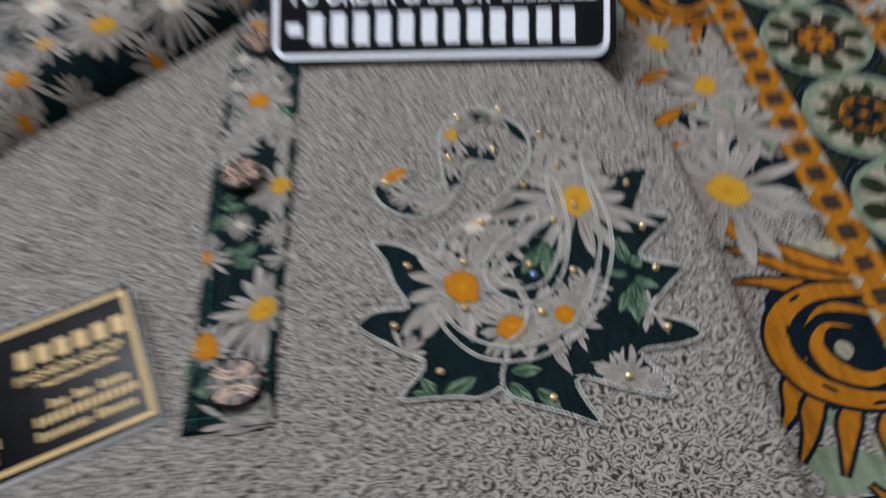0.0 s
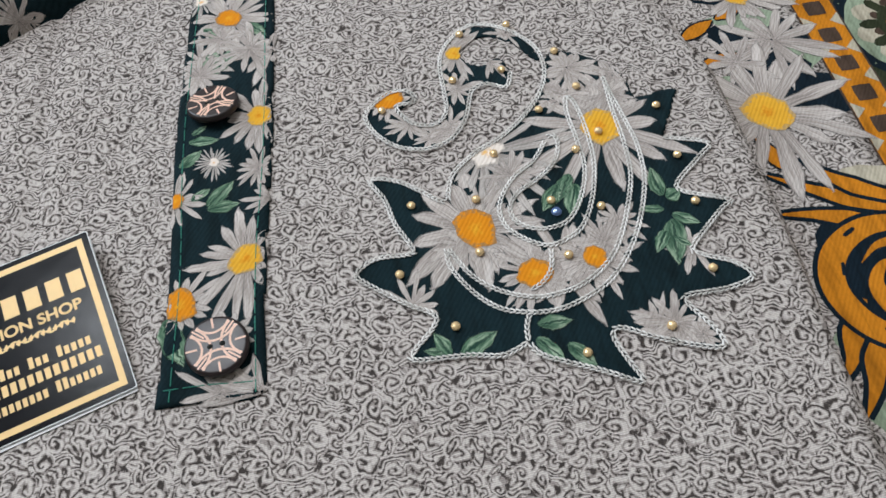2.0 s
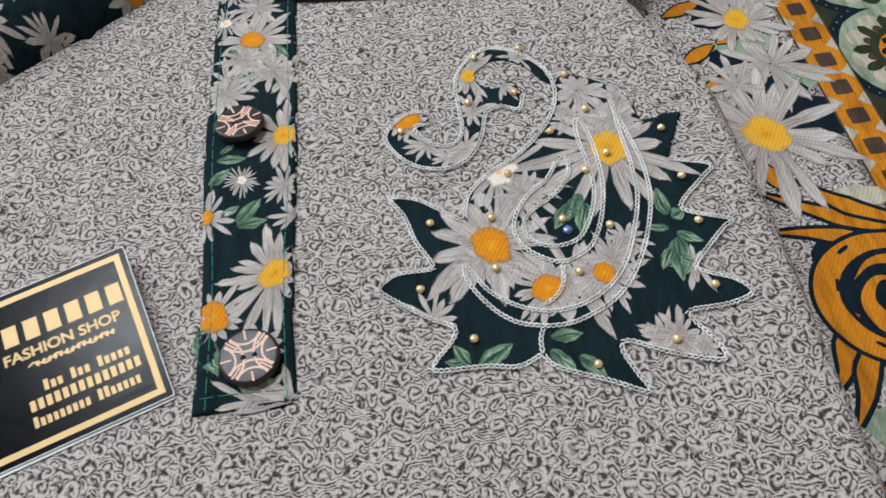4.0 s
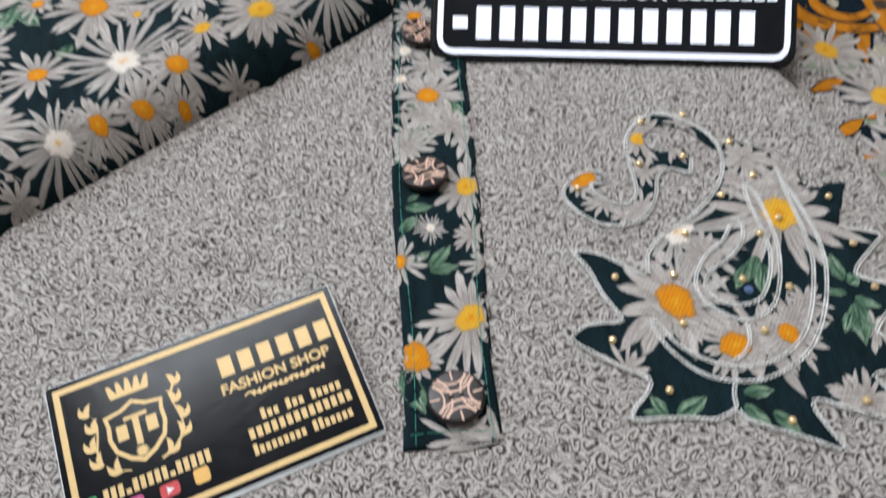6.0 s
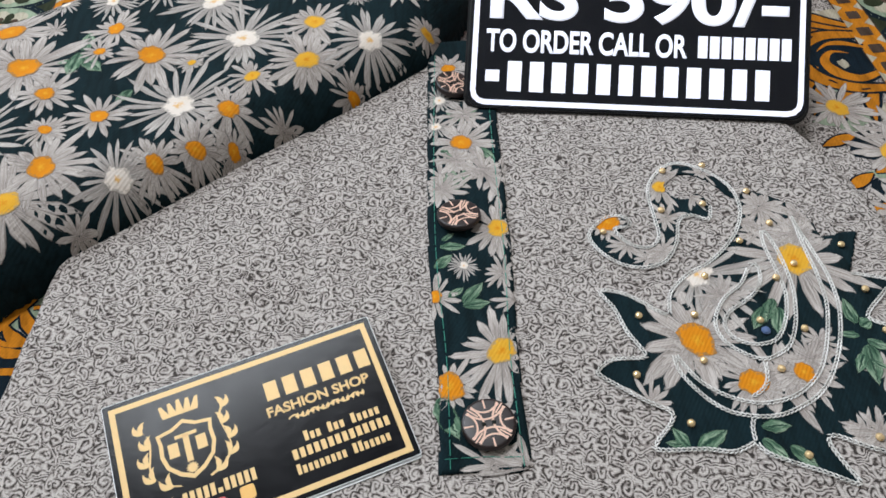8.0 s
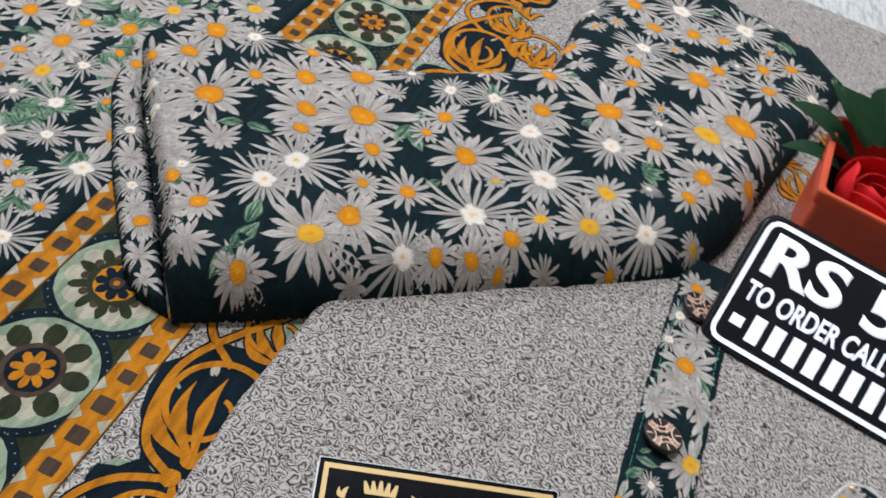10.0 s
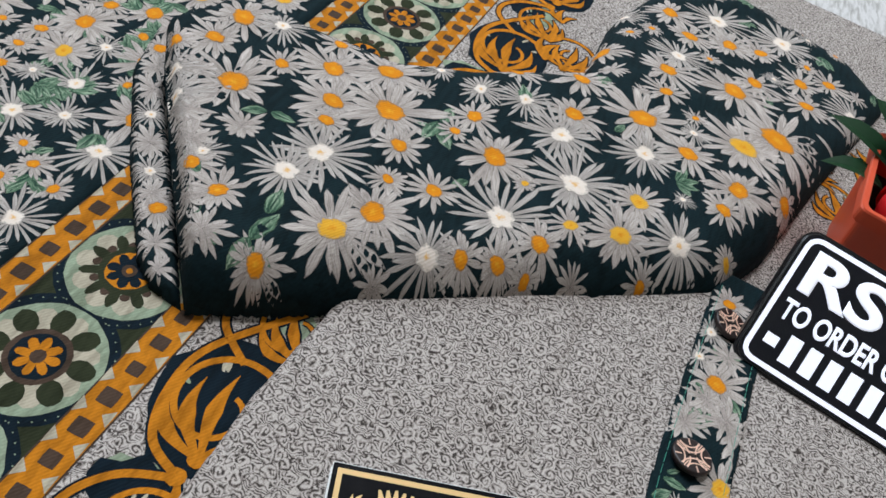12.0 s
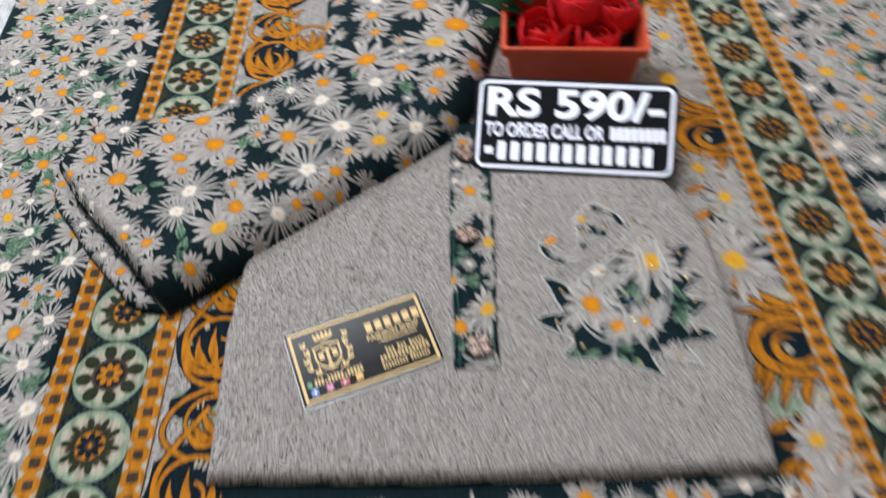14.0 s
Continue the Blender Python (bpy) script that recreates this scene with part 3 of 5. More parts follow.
HEAD_CLOTH = [
    (56.9, 85.4), (50.4, 79.1), (49.0, 74.4), (52.2, 67.2), (58.8, 61.1), (67.3, 59.4),
    (75.0, 61.8), (80.9, 69.1), (84.4, 79.7), (90.1, 82.4), (96.3, 79.8), (99.2, 86.3),
    (96.1, 93.2), (89.7, 90.5), (83.8, 95.8), (86.3, 102.2), (94.2, 103.9), (102.2, 98.8),
    (107.4, 90.8), (110.6, 89.3), (107.3, 99.1), (100.6, 105.7), (93.2, 109.3), (85.9, 108.0),
    (78.9, 101.0), (76.2, 93.3), (75.9, 82.8), (75.0, 72.8), (70.6, 68.7), (64.3, 70.0),
    (59.5, 76.0), (64.8, 79.9), (62.6, 84.7),
]
WING_OUTER = [
    (66.5, 21.5), (66.6, 14.3), (71.8, 4.8), (77.9, -1.2), (85.3, -4.0), (94.0, -4.6),
    (103.0, -2.0), (110.6, 2.1), (117.6, 9.3), (124.2, 20.0), (129.7, 33.7), (131.4, 46.9),
    (130.5, 57.7), (129.0, 70.4), (128.6, 77.0),
]
WING_INNER = [
    (66.8, 21.1), (71.4, 11.5), (76.9, 5.7), (84.1, 1.6), (91.8, -0.0), (100.3, 1.3),
    (107.8, 5.1), (114.6, 11.5), (120.9, 22.7), (126.2, 36.6), (127.7, 49.9), (127.8, 63.1),
    (128.6, 74.4),
]
DROP_INNER = [
    (104.0, 55.4), (106.6, 56.1), (107.3, 52.2), (104.4, 45.4), (97.8, 40.1), (91.4, 36.6),
    (87.7, 31.9), (88.2, 26.6), (92.2, 23.2), (97.9, 22.1), (104.0, 24.0), (109.4, 31.3),
    (113.1, 41.5), (113.5, 52.8), (113.1, 63.7), (114.3, 70.9),
]
DROP_OUTER = [
    (103.9, 54.8), (98.6, 47.7), (91.2, 42.5), (86.0, 35.9), (84.2, 29.9), (85.6, 24.1),
    (90.4, 19.1), (95.7, 16.3), (101.4, 17.4), (107.4, 21.2), (112.7, 30.6), (116.4, 43.0),
    (117.4, 56.8), (116.6, 67.9), (115.0, 71.5),
]
DROP_STEM = [
    (96.4, 15.8), (94.9, 8.9), (91.7, 4.8), (87.2, 2.5),
]
BODY_STEM = [
    (85.8, -4.1), (84.0, -8.2), (83.5, -12.6),
]
BEADS = [
    (58.4, 37.7), (51.8, 14.3), (64.8, -4.8), (98.2, -18.7), (122.4, -15.2), (139.2, 0.0),
    (141.9, 23.0), (142.2, 40.8), (141.9, 61.5), (120.9, 54.6), (112.1, 48.9), (100.1, 31.4),
    (114.2, 26.5), (100.6, 11.8), (75.7, 17.6), (78.0, 36.2), (86.6, 52.4), (104.5, 67.2),
    (118.9, 74.8), (115.5, 91.8), (102.0, 107.4), (85.2, 106.1), (79.2, 85.5), (96.2, 86.9),
    (54.2, 77.1),
]
SWAN_DAISIES = [
    (75, 27, 25, 'p'), (99, 8, 18, 'p'), (76, 26, 16, 'O'), (122, 57, 26, 'y'), (90, 8, 12, 'O'), (108, 10, 14, 'o'), (84, 54, 25, 'w'), (57, 82, 11, 'O'),
    (82, 98, 12, 'y'), (119, -16, 11, 'p'), (54, 4, 10, 'p'), (130, -19, 8, 'p'),
]
PLACKET_DAISIES = [
    (8, 28, 19, 'y'), (-11, 16, 12, 'O'), (14, 83, 16, 'y'), (5, 132, 17, 'o'), (-13, 53, 11, 'o'), (-5, 143, 10, 'w'),
    (-5, 112, 13, 'p'), (19, 113, 15, 'p'), (16, 49, 9, 'p'), (0, -13, 13, 'p'), (3, 4, 10, 'p'),
]
SWAN_LEAVES = [
    (108, 40, 102, 31), (104, 37, 97, 28), (109, 36, 104, 25), (133, 27, 132, 38), (134, 26, 144, 29), (134, 20, 141, 15),
    (134, 18, 129, 3), (131, 15, 125, 8), (132, 22, 125, 24), (132, 12, 136, 8), (87, -8, 97, -8), (86, -12, 92, -20),
    (94, -15, 100, -23), (62, -13, 59, -5), (65, -13, 76, -8), (61, -12, 55, -10), (60, 84, 58, 86),
]
PLACKET_LEAVES = [
    (-3, 49, 5, 58), (-3, 48, 7, 48), (-8, 52, -2, 56), (-8, 79, -3, 82), (-9, 76, 1, 75), (-0, 106, 7, 116),
    (-1, 103, -2, 118), (-15, 12, -11, -4), (6, 146, 14, 156), (6, 146, 0, 154), (12, 128, 18, 120), (-4, 128, 2, 122), (-12, 66, -4, 71),
]
ROLL_LEAVES = [
    (-196, 78, -197, 63), (-196, 78, -193, 95), (-197, 92, -197, 107), (-196, 74, -183, 73), (-219, 76, -231, 87), (-231, 95, -242, 103),
    (-228, 144, -239, 139), (-226, 145, -214, 145), (-160, 190, -162, 173), (-159, 191, -157, 206), (-158, 186, -148, 174), (-160, 184, -169, 183),
    (-133, 162, -139, 154), (-128, 234, -134, 250), (-174, 66, -165, 68), (-205, 68, -215, 72),
]


def band_left(y):
    return -238.5 + 0.052 * (y - 7)


def band_right(y):
    return 248.0


CLOTH = thing("printed_cloth", "spread cotton cloth printed with daisies, orange scrolls and medallion bands", "printed cloth")
EDGE_L, EDGE_R, Y0, Y1 = -413.0, 425.0, -240.0, 565.0
STEP = 6.0


def cloth_strip(name, xl, xr, mat, label):
    """One lengthwise field of the cloth between two edges given as functions of y."""
    s = Sheet()
    ny = int((Y1 - Y0) / STEP)
    nx = max(2, int((xr(0) - xl(0)) / STEP))
    vs, idx = [], {}
    for j in range(ny + 1):
        y = Y0 + (Y1 - Y0) * j / ny
        for i in range(nx + 1):
            x = xl(y) + (xr(y) - xl(y)) * i / nx
            idx[i, j] = len(vs)
            vs.append((x * MM, y * MM, ground_h(x, y) * MM))
    fs = [(idx[i, j], idx[i + 1, j], idx[i + 1, j + 1], idx[i, j + 1]) for i in range(nx) for j in range(ny)]
    me = bpy.data.meshes.new(name)
    me.from_pydata(vs, [], fs)
    me.materials.append(mat)
    me.polygons.foreach_set("use_smooth", [True] * len(fs))
    ob = new(name, me)
    ob.parent = CLOTH
    thick = ob.modifiers.new("thickness", "SOLIDIFY")
    thick.thickness, thick.offset = 0.0008, -1
    return tagged(ob, label=label)


BAND = 38.0
cloth_strip("daisy_field", lambda y: EDGE_L, lambda y: band_left(y) - BAND, M_TEAL, "dark teal field")
cloth_strip("medallion_band", lambda y: band_left(y) - BAND, lambda y: band_left(y) + BAND, M_OLIVE, "dark olive band")
cloth_strip("scroll_field", lambda y: band_left(y) + BAND, lambda y: band_right(y) - BAND, M_GREY, "grey curl-printed field")
cloth_strip("medallion_band", lambda y: band_right(y) - BAND, lambda y: band_right(y) + BAND, M_OLIVE, "dark olive band")
cloth_strip("daisy_field", lambda y: band_right(y) + BAND, lambda y: EDGE_R, M_TEAL, "dark teal field")


def chain(pr, cx):
    """Orange strip with brown squares and cream triangles."""
    ys = [Y0 + 2 + 8 * k for k in range(int((Y1 - Y0 - 4) / 8) + 1)]
    pr.ribbon([(cx(y), y) for y in ys], lambda t: 15.5, M_BROWN, 0.10)
    pr.ribbon([(cx(y), y) for y in ys], lambda t: 14.0, M_ORANGE, 0.16)
    y = Y0 + 8
    while y < Y1 - 8:
        x = cx(y)
        q = 3.1 + random.uniform(-0.3, 0.3)
        s = pr.sheet(M_BROWN)
        c = [(x - q, y - q), (x, y - q * 1.06), (x + q, y - q), (x + q * 1.06, y), (x + q, y + q), (x, y + q * 1.06), (x - q, y + q), (x - q * 1.06, y)]
        s.face([pr.p(px, py, 0.28) for px, py in c])
        for sx in (-1, 1):
            t = pr.sheet(M_CREAM)
            t.face([pr.p(x + sx * 7, y + 7 - 3.6, 0.26), pr.p(x + sx * 7, y + 7 + 3.6, 0.26), pr.p(x + sx * 3.0, y + 7, 0.26)][:: sx])
        y += 14.0


def medallion(x, y, kind, rot):
    """One round printed medallion, a part of the cloth of its own."""
    pr = Print(ground_h)
    R = 24.0
    pr.disc(x, y, R + 4.2, M_NAVY, 0.060, 30, rough=0.01)
    for k in range(40):
        a = k * 2 * math.pi / 40
        pr.disc(x + (R + 2.4) * math.cos(a), y + (R + 2.4) * math.sin(a), 0.35, M_PALE, 0.081, 5)
    pr.disc(x, y, R, M_PALE, 0.088, 30, rough=0.015)
    if kind == "A":
        for k in range(8):
            a = rot + k * math.pi / 4
            pr.blade(x, y, a + math.pi / 8, 8, 21, 9, M_CREAM, 0.109, tip=0.5)
            pr.disc(x + 16.5 * math.cos(a), y + 16.5 * math.sin(a), 5.4, M_OLIVE, 0.130, 12, ry=4.4, rot=a)
            pr.disc(x + 12.5 * math.cos(a), y + 12.5 * math.sin(a), 2.6, M_OLIVE, 0.132, 8, ry=2.0, rot=a)
        pr.disc(x, y, 12.0, M_BROWN, 0.151, 24, rough=0.02)
        pr.disc(x, y, 9.8, M_NAVY, 0.172, 20, rough=0.02)
        for k in range(8):
            pr.blade(x, y, rot + k * math.pi / 4, 2, 8.4, 3.6, M_ORANGE, 0.193, tip=0.25)
        pr.disc(x, y, 3.0, M_BROWN, 0.221, 10)
    else:
        for k in range(10):
            a = rot + k * math.pi / 5
            pr.disc(x + 17 * math.cos(a), y + 17 * math.sin(a), 4.6, M_CREAM, 0.109, 10)
            pr.blade(x, y, a + math.pi / 10, 8, 19, 4.5, M_OLIVE, 0.130, tip=0.1)
            pr.disc(x + 13.2 * math.cos(a), y + 13.2 * math.sin(a), 2.0, M_BROWN, 0.137, 8)
        pr.disc(x, y, 12.4, M_OLIVE, 0.151, 20, rough=0.06)
        pr.disc(x, y, 9.4, M_ORANGE, 0.172, 20, rough=0.03)
        for k in range(8):
            pr.blade(x, y, rot + k * math.pi / 4, 1, 9.0, 4.2, M_NAVY, 0.193, tip=0.1)
        pr.disc(x, y, 3.2, M_BROWN, 0.221, 10)
        pr.disc(x, y, 1.4, M_ORANGE, 0.235, 8)
    s = Sheet()
    mats = []
    for mname, (sh, mat) in pr.sheets.items():
        off = len(s.v)
        s.v += sh.v
        s.f += [tuple(i + off for i in f) for f in sh.f]
        s.m += [len(mats)] * len(sh.f)
        s.uv += sh.uv
        mats.append(mat)
    put_sheet("medallion", s, mats, CLOTH, "pale green printed medallion with a brown ring" if kind == "A" else "pale green printed medallion with a dark star")


bands = Print(ground_h)
for off in (-BAND + 7, BAND - 7):
    chain(bands, lambda y, o=off: band_left(y) + o)
    chain(bands, lambda y, o=off: band_right(y) + o)
for k in range(-5, 11):
    y = 7 + 48.6 * k
    medallion(band_left(y), y, "A" if k % 2 == 0 else "B", random.uniform(0, 0.8))
for k in range(-4, 11):
    y = 42 + 47.3 * k
    medallion(band_right(y), y, "A" if k % 2 == 0 else "B", random.uniform(0, 0.8))
bands.put(CLOTH, {"orange_print": "chain_strip_print", "brown_print": "chain_square_print", "cream_print": "chain_triangle_print"})


def acanthus(pr, x, y, size, turn, flip, ground=True):
    """An orange scroll leaf: curling stem and flame-shaped lobes, outlined in navy."""

    def at(u, v):
        u *= flip
        c, s = math.cos(turn), math.sin(turn)
        return x + size * (u * c - v * s), y + size * (u * s + v * c)

    def flame(a0, b0, a1, b1, bend, wide, k):
        """A tapering curved lobe between two local points."""
        pts = []
        for i in range(11):
            t = i / 10
            m = bend * math.sin(math.pi * t * 0.9)
            u, v = a0 + (a1 - a0) * t - (b1 - b0) * m, b0 + (b1 - b0) * t + (a1 - a0) * m
            pts.append(at(u, v))
        shape = lambda t: (0.35 + 1.3 * t) if t < 0.5 else max(0.04, 2.0 * (1 - t))
        pr.ribbon(pts, lambda t: size * (wide * shape(t) + 0.04), M_NAVY, 0.22 + 0.006 * k)
        pr.ribbon(pts, lambda t: size * wide * shape(t) * 0.92, M_ORANGE, 0.30 + 0.006 * k)

    if ground:
        pr.disc(*at(0, 0.02), size * 0.52, M_NAVY, 0.12, 18, ry=size * 0.62, rot=turn, rough=0.08)
    spiral = [at((0.50 - 0.0078 * k) * math.cos(0.2 + k * 0.15), (0.50 - 0.0078 * k) * math.sin(0.2 + k * 0.15)) for k in range(48)]
    pr.ribbon(spiral, lambda t: size * (0.105 - 0.03 * t), M_NAVY, 0.19)
    pr.ribbon(spiral, lambda t: size * (0.062 - 0.02 * t), M_ORANGE, 0.26)
    for k, (a0, b0, a1, b1, bend, wide) in enumerate(((0.0, -0.42, -0.34, 0.02, 0.25, 0.13), (0.02, -0.40, -0.16, 0.20, 0.2, 0.14), (0.05, -0.38, 0.04, 0.30, 0.1, 0.14), (0.08, -0.38, 0.24, 0.16, -0.2, 0.13),
                                                     (0.1, -0.40, 0.36, -0.06, -0.3, 0.11), (0.46, 0.1, 0.62, 0.52, 0.25, 0.12), (0.46, 0.1, 0.40, 0.62, 0.2, 0.12), (0.46, 0.1, 0.78, 0.26, 0.25, 0.10))):
        flame(a0, b0, a1, b1, bend, wide, k)
    pr.disc(*at(0.05, -0.43), size * 0.075, M_ORANGE, 0.5, 10)
    for k in range(7):
        a = random.uniform(0, 6.28)
        px, py = at(0.36 * math.cos(a), 0.36 * math.sin(a))
        pr.disc(px, py, size * 0.06, random.choice((M_CREAM, M_PALE)), 0.20, 7, ry=size * 0.022, rot=a, rough=0.2)


scrolls = Print(ground_h, None, 0.34)


def sweep(pts, wide):
    """A long thin orange stem with a navy outline."""
    path = smooth_path(pts, 2.0)
    scrolls.ribbon(path, lambda t: wide + 1.8, M_NAVY, 0.24)
    scrolls.ribbon(path, lambda t: wide, M_ORANGE, 0.32)


for k in range(-2, 6):
    y = 30 + 98 * k
    xl, xr = band_left(y) + BAND, band_right(y) - BAND
    # pale and dark patches behind the scrolls
    for sx, bx in ((1, xl + 18), (-1, xr - 18)):
        scrolls.disc(bx, y - 46, 17, M_PALE, 0.1, 14, ry=9, rough=0.25)
        scrolls.disc(bx + sx * 3, y + 48, 14, M_NAVY, 0.12, 12, ry=12, rough=0.25)
        scrolls.disc(bx + sx * 12, y + 40, 12, M_PALE, 0.11, 12, ry=9, rough=0.25)
    acanthus(scrolls, xl + 27, y - 8, 50, 0.1, 1)
    sweep([(xl + 30, y - 38), (xl + 14, y - 30), (xl + 7, y - 11), (xl + 10, y + 12), (xl + 34, y + 46)], 3.2)
    sweep([(xl + 30, y - 38), (xl + 12, y - 46), (xl + 2, y - 60), (xl + 4, y - 74), (xl + 20, y - 86)], 3.0)
    scrolls.disc(xl + 29, y - 38, 3.6, M_ORANGE, 0.52, 12)
    acanthus(scrolls, xl + 29, y - 62, 38, 0.5, 1, False)


def big_scroll(x, y):
    """A broad orange acanthus: a bowed body that hooks round a dark eye, three flames above and three below, all rimmed in navy."""

    def stroke(pts, wide, lvl, even=False):
        path = smooth_path([(x + u, y + v) for u, v in pts], 1.5)
        shape = (lambda t: wide * (0.75 + 0.5 * math.sin(math.pi * t))) if even else (lambda t: wide * (0.5 + 1.2 * t if t < 0.45 else max(0.05, 1.9 * (1 - t))))
        scrolls.ribbon(path, lambda t: shape(t) + 3.0, M_NAVY, 0.13 + 0.012 * lvl)
        scrolls.ribbon(path, shape, M_ORANGE, 0.136 + 0.012 * lvl)

    scrolls.disc(x + 2, y - 6, 19, M_NAVY, 0.11, 18, ry=27, rough=0.1)
    scrolls.disc(x + 12, y + 28, 11, M_CREAM, 0.10, 12, ry=5, rough=0.3)
    scrolls.disc(x - 8, y - 50, 14, M_PALE, 0.10, 14, ry=7, rough=0.3)
    scrolls.disc(x + 10, y - 46, 10, M_CREAM, 0.102, 12, ry=5, rough=0.3)
    stroke([(20, 14), (6, 20), (-6, 27), (-18, 35)], 5.5, 0)
    stroke([(20, 18), (8, 25), (0, 32), (-5, 40)], 5.5, 1)
    stroke([(16, 8), (2, 14), (-10, 18), (-21, 20)], 5.5, 2)
    stroke([(-8, -12), (-15, -22), (-19, -30), (-25, -36)], 6, 0)
    stroke([(-4, -20), (-12, -30), (-16, -38), (-22, -46)], 6, 1)
    stroke([(4, -26), (-3, -36), (-7, -44), (-11, -52)], 6, 2)
    stroke([(14, -30), (8, -40), (6, -46), (4, -54)], 6, 2)
    stroke([(21, 10), (4, 11), (-9, 4), (-14, -8), (-9, -21), (4, -29), (19, -31)], 6.2, 3, True)
    stroke([(20, -20), (10, -23), (1, -18), (-2, -9), (4, -2), (12, -4)], 6.5, 4)
    stroke([(21, 0), (12, 4), (4, 4), (-3, -1)], 3.5, 5)
    scrolls.disc(x + 6, y - 12, 2.6, M_CREAM, 0.215, 10, ry=3.6, rough=0.2)
    for u, v, a in ((-2, 10, 0.5), (-9, -2, 1.3), (-4, -24, 2.4), (9, -31, 0.1)):
        scrolls.disc(x + u, y + v, 2.6, M_NAVY, 0.22, 8, ry=0.7, rot=a, rough=0.2)


def almond(x0, y0, x1, y1, wide):
    """An orange pointed leaf with a dark rim."""
    path = [(x0 + (x1 - x0) * q / 8, y0 + (y1 - y0) * q / 8) for q in range(9)]
    scrolls.ribbon(path, lambda t: wide * math.sin(math.pi * t) + 1.6, M_NAVY, 0.24)
    scrolls.ribbon(path, lambda t: max(0.1, wide * math.sin(math.pi * t)), M_ORANGE, 0.28)


for k in range(-1, 3):
    y = 190 * k
    xr = band_right(y) - BAND
    for dy, ry in ((92, 12), (66, 12), (124, 9)):
        scrolls.disc(xr - 18, y + dy, 20, M_NAVY, 0.08, 16, ry=ry, rough=0.3)
    for dy in (82, 104):
        scrolls.disc(xr - 18 + random.uniform(-6, 6), y + dy, 13, M_PALE, 0.10, 14, ry=6, rough=0.3)
    big_scroll(xr - 20, y)
    if k >= 0:
        scrolls.daisy(xr - 30, y + 148, 20, "y")
    scrolls.daisy(xr - 14, y + 92, 22, "p")
    scrolls.daisy(xr - 30, y + 84, 14, "p")
    scrolls.daisy(xr - 28, y + 60, 31, "y")
    scrolls.daisy(xr - 10, y + 128, 16, "p")
    scrolls.daisy(xr - 18, y + 117, 20, "y")
    for x0, y0, x1, y1 in ((-44, 84, -27, 88), (-46, 98, -31, 106), (-43, 76, -38, 70), (-36, 50, -30, 34), (-30, 106, -18, 112), (-46, 124, -28, 130)):
        almond(xr + x0, y + y0, xr + x1, y + y1, 5.5)
big_scroll(190, -95)
for k in range(9):
    acanthus(scrolls, -120 + 30 * k, 340 + 26 * math.sin(k * 1.9), 40, k * 1.1, 1 if k % 2 else -1, False)
scrolls.put(CLOTH, PRINT_NAMES)

field = Print(ground_h)
taken = []


def scatter(pr, x0, x1, y0, y1, n, rmin, rmax, gap=0.62):
    for _ in range(n):
        x, y, r = random.uniform(x0, x1), random.uniform(y0, y1), random.uniform(rmin, rmax)
        if all(math.hypot(x - a, y - b) > gap * (r + c) for a, b, c in taken):
            taken.append((x, y, r))
            pr.daisy(x, y, r, random.choice("oooopwwy"))
        elif random.random() < 0.04:
            pr.sprig(x, y, random.uniform(8, 14))


for x, y, r, k in FIELD_DAISIES:
    taken.append((x, y, r))
    field.daisy(x, y, r, k)
field.full = 1.15
scatter(field, EDGE_L + 8, -280, -120, 500, 2500, 16, 24, 0.6)
scatter(field, EDGE_L + 8, -280, -120, 500, 3000, 8, 13, 0.66)
scatter(field, 292, EDGE_R - 6, -120, 520, 2500, 16, 24, 0.6)
scatter(field, 292, EDGE_R - 6, -120, 520, 3000, 8, 13, 0.66)
field.ribbon([(-170 + 20 * q, -150) for q in range(19)], lambda t: 170, M_TEAL, 0.05)
scatter(field, -150, 190, -190, -96, 900, 9, 18)
field.put(CLOTH, PRINT_NAMES)

# ---- folded daisy cloth ----
FOLD = thing("folded_daisy_cloth", "folded dark teal cotton cloth printed with white and orange daisies", "folded cloth")
ROLL_EDGE = list(ROLL)
FLAP = [(-208, 50), (-224, 52), (-236, 60), (-272, 104), (-308, 155), (-318, 190), (-296, 200), (-286, 150), (-244, 98)]


def flap_h(x, y):
    d = max(0.0, edge_distance(x, y, FLAP))
    return GROUND_Z + 0.4 + 7.5 * min(1, d / 3) ** 0.5 + 0.6 * noise.noise((x * 0.05, y * 0.05, 2.0))


grid_cloth("fold_layer", FLAP, flap_h, 2.5, M_TEAL, FOLD, skirt=GROUND_Z, label="lower folded layer")
flap_print = Print(flap_h, FLAP)
for x, y, r, k in ((-243, 84, 13, "o"), (-258, 100, 11, "w"), (-288, 145, 14, "p"), (-304, 172, 13, "o"), (-224, 58, 9, "p"), (-233, 68, 12, "p"), (-250, 90, 11, "p"), (-268, 114, 13, "p"), (-279, 130, 12, "w"), (-297, 160, 12, "p"), (-310, 187, 12, "p")):
    flap_print.daisy(x, y, r, k)
flap_print.put(FOLD, PRINT_NAMES)
grid_cloth("cloth_body", ROLL_EDGE, roll_h, 2.0, M_TEAL, FOLD, skirt=GROUND_Z)
roll_print = Print(roll_h, ROLL_EDGE, 0.12, 0.18)
for some in (ROLL_DAISIES_TOP, ROLL_DAISIES_FRONT, ROLL_DAISIES_BACK):
    for x, y, r, k in some:
        roll_print.daisy(x, y, r * 1.12, k)
        taken.append((x, y, r))
for x0, y0, x1, y1 in ROLL_LEAVES:
    roll_print.leaf(x0, y0, x1, y1)
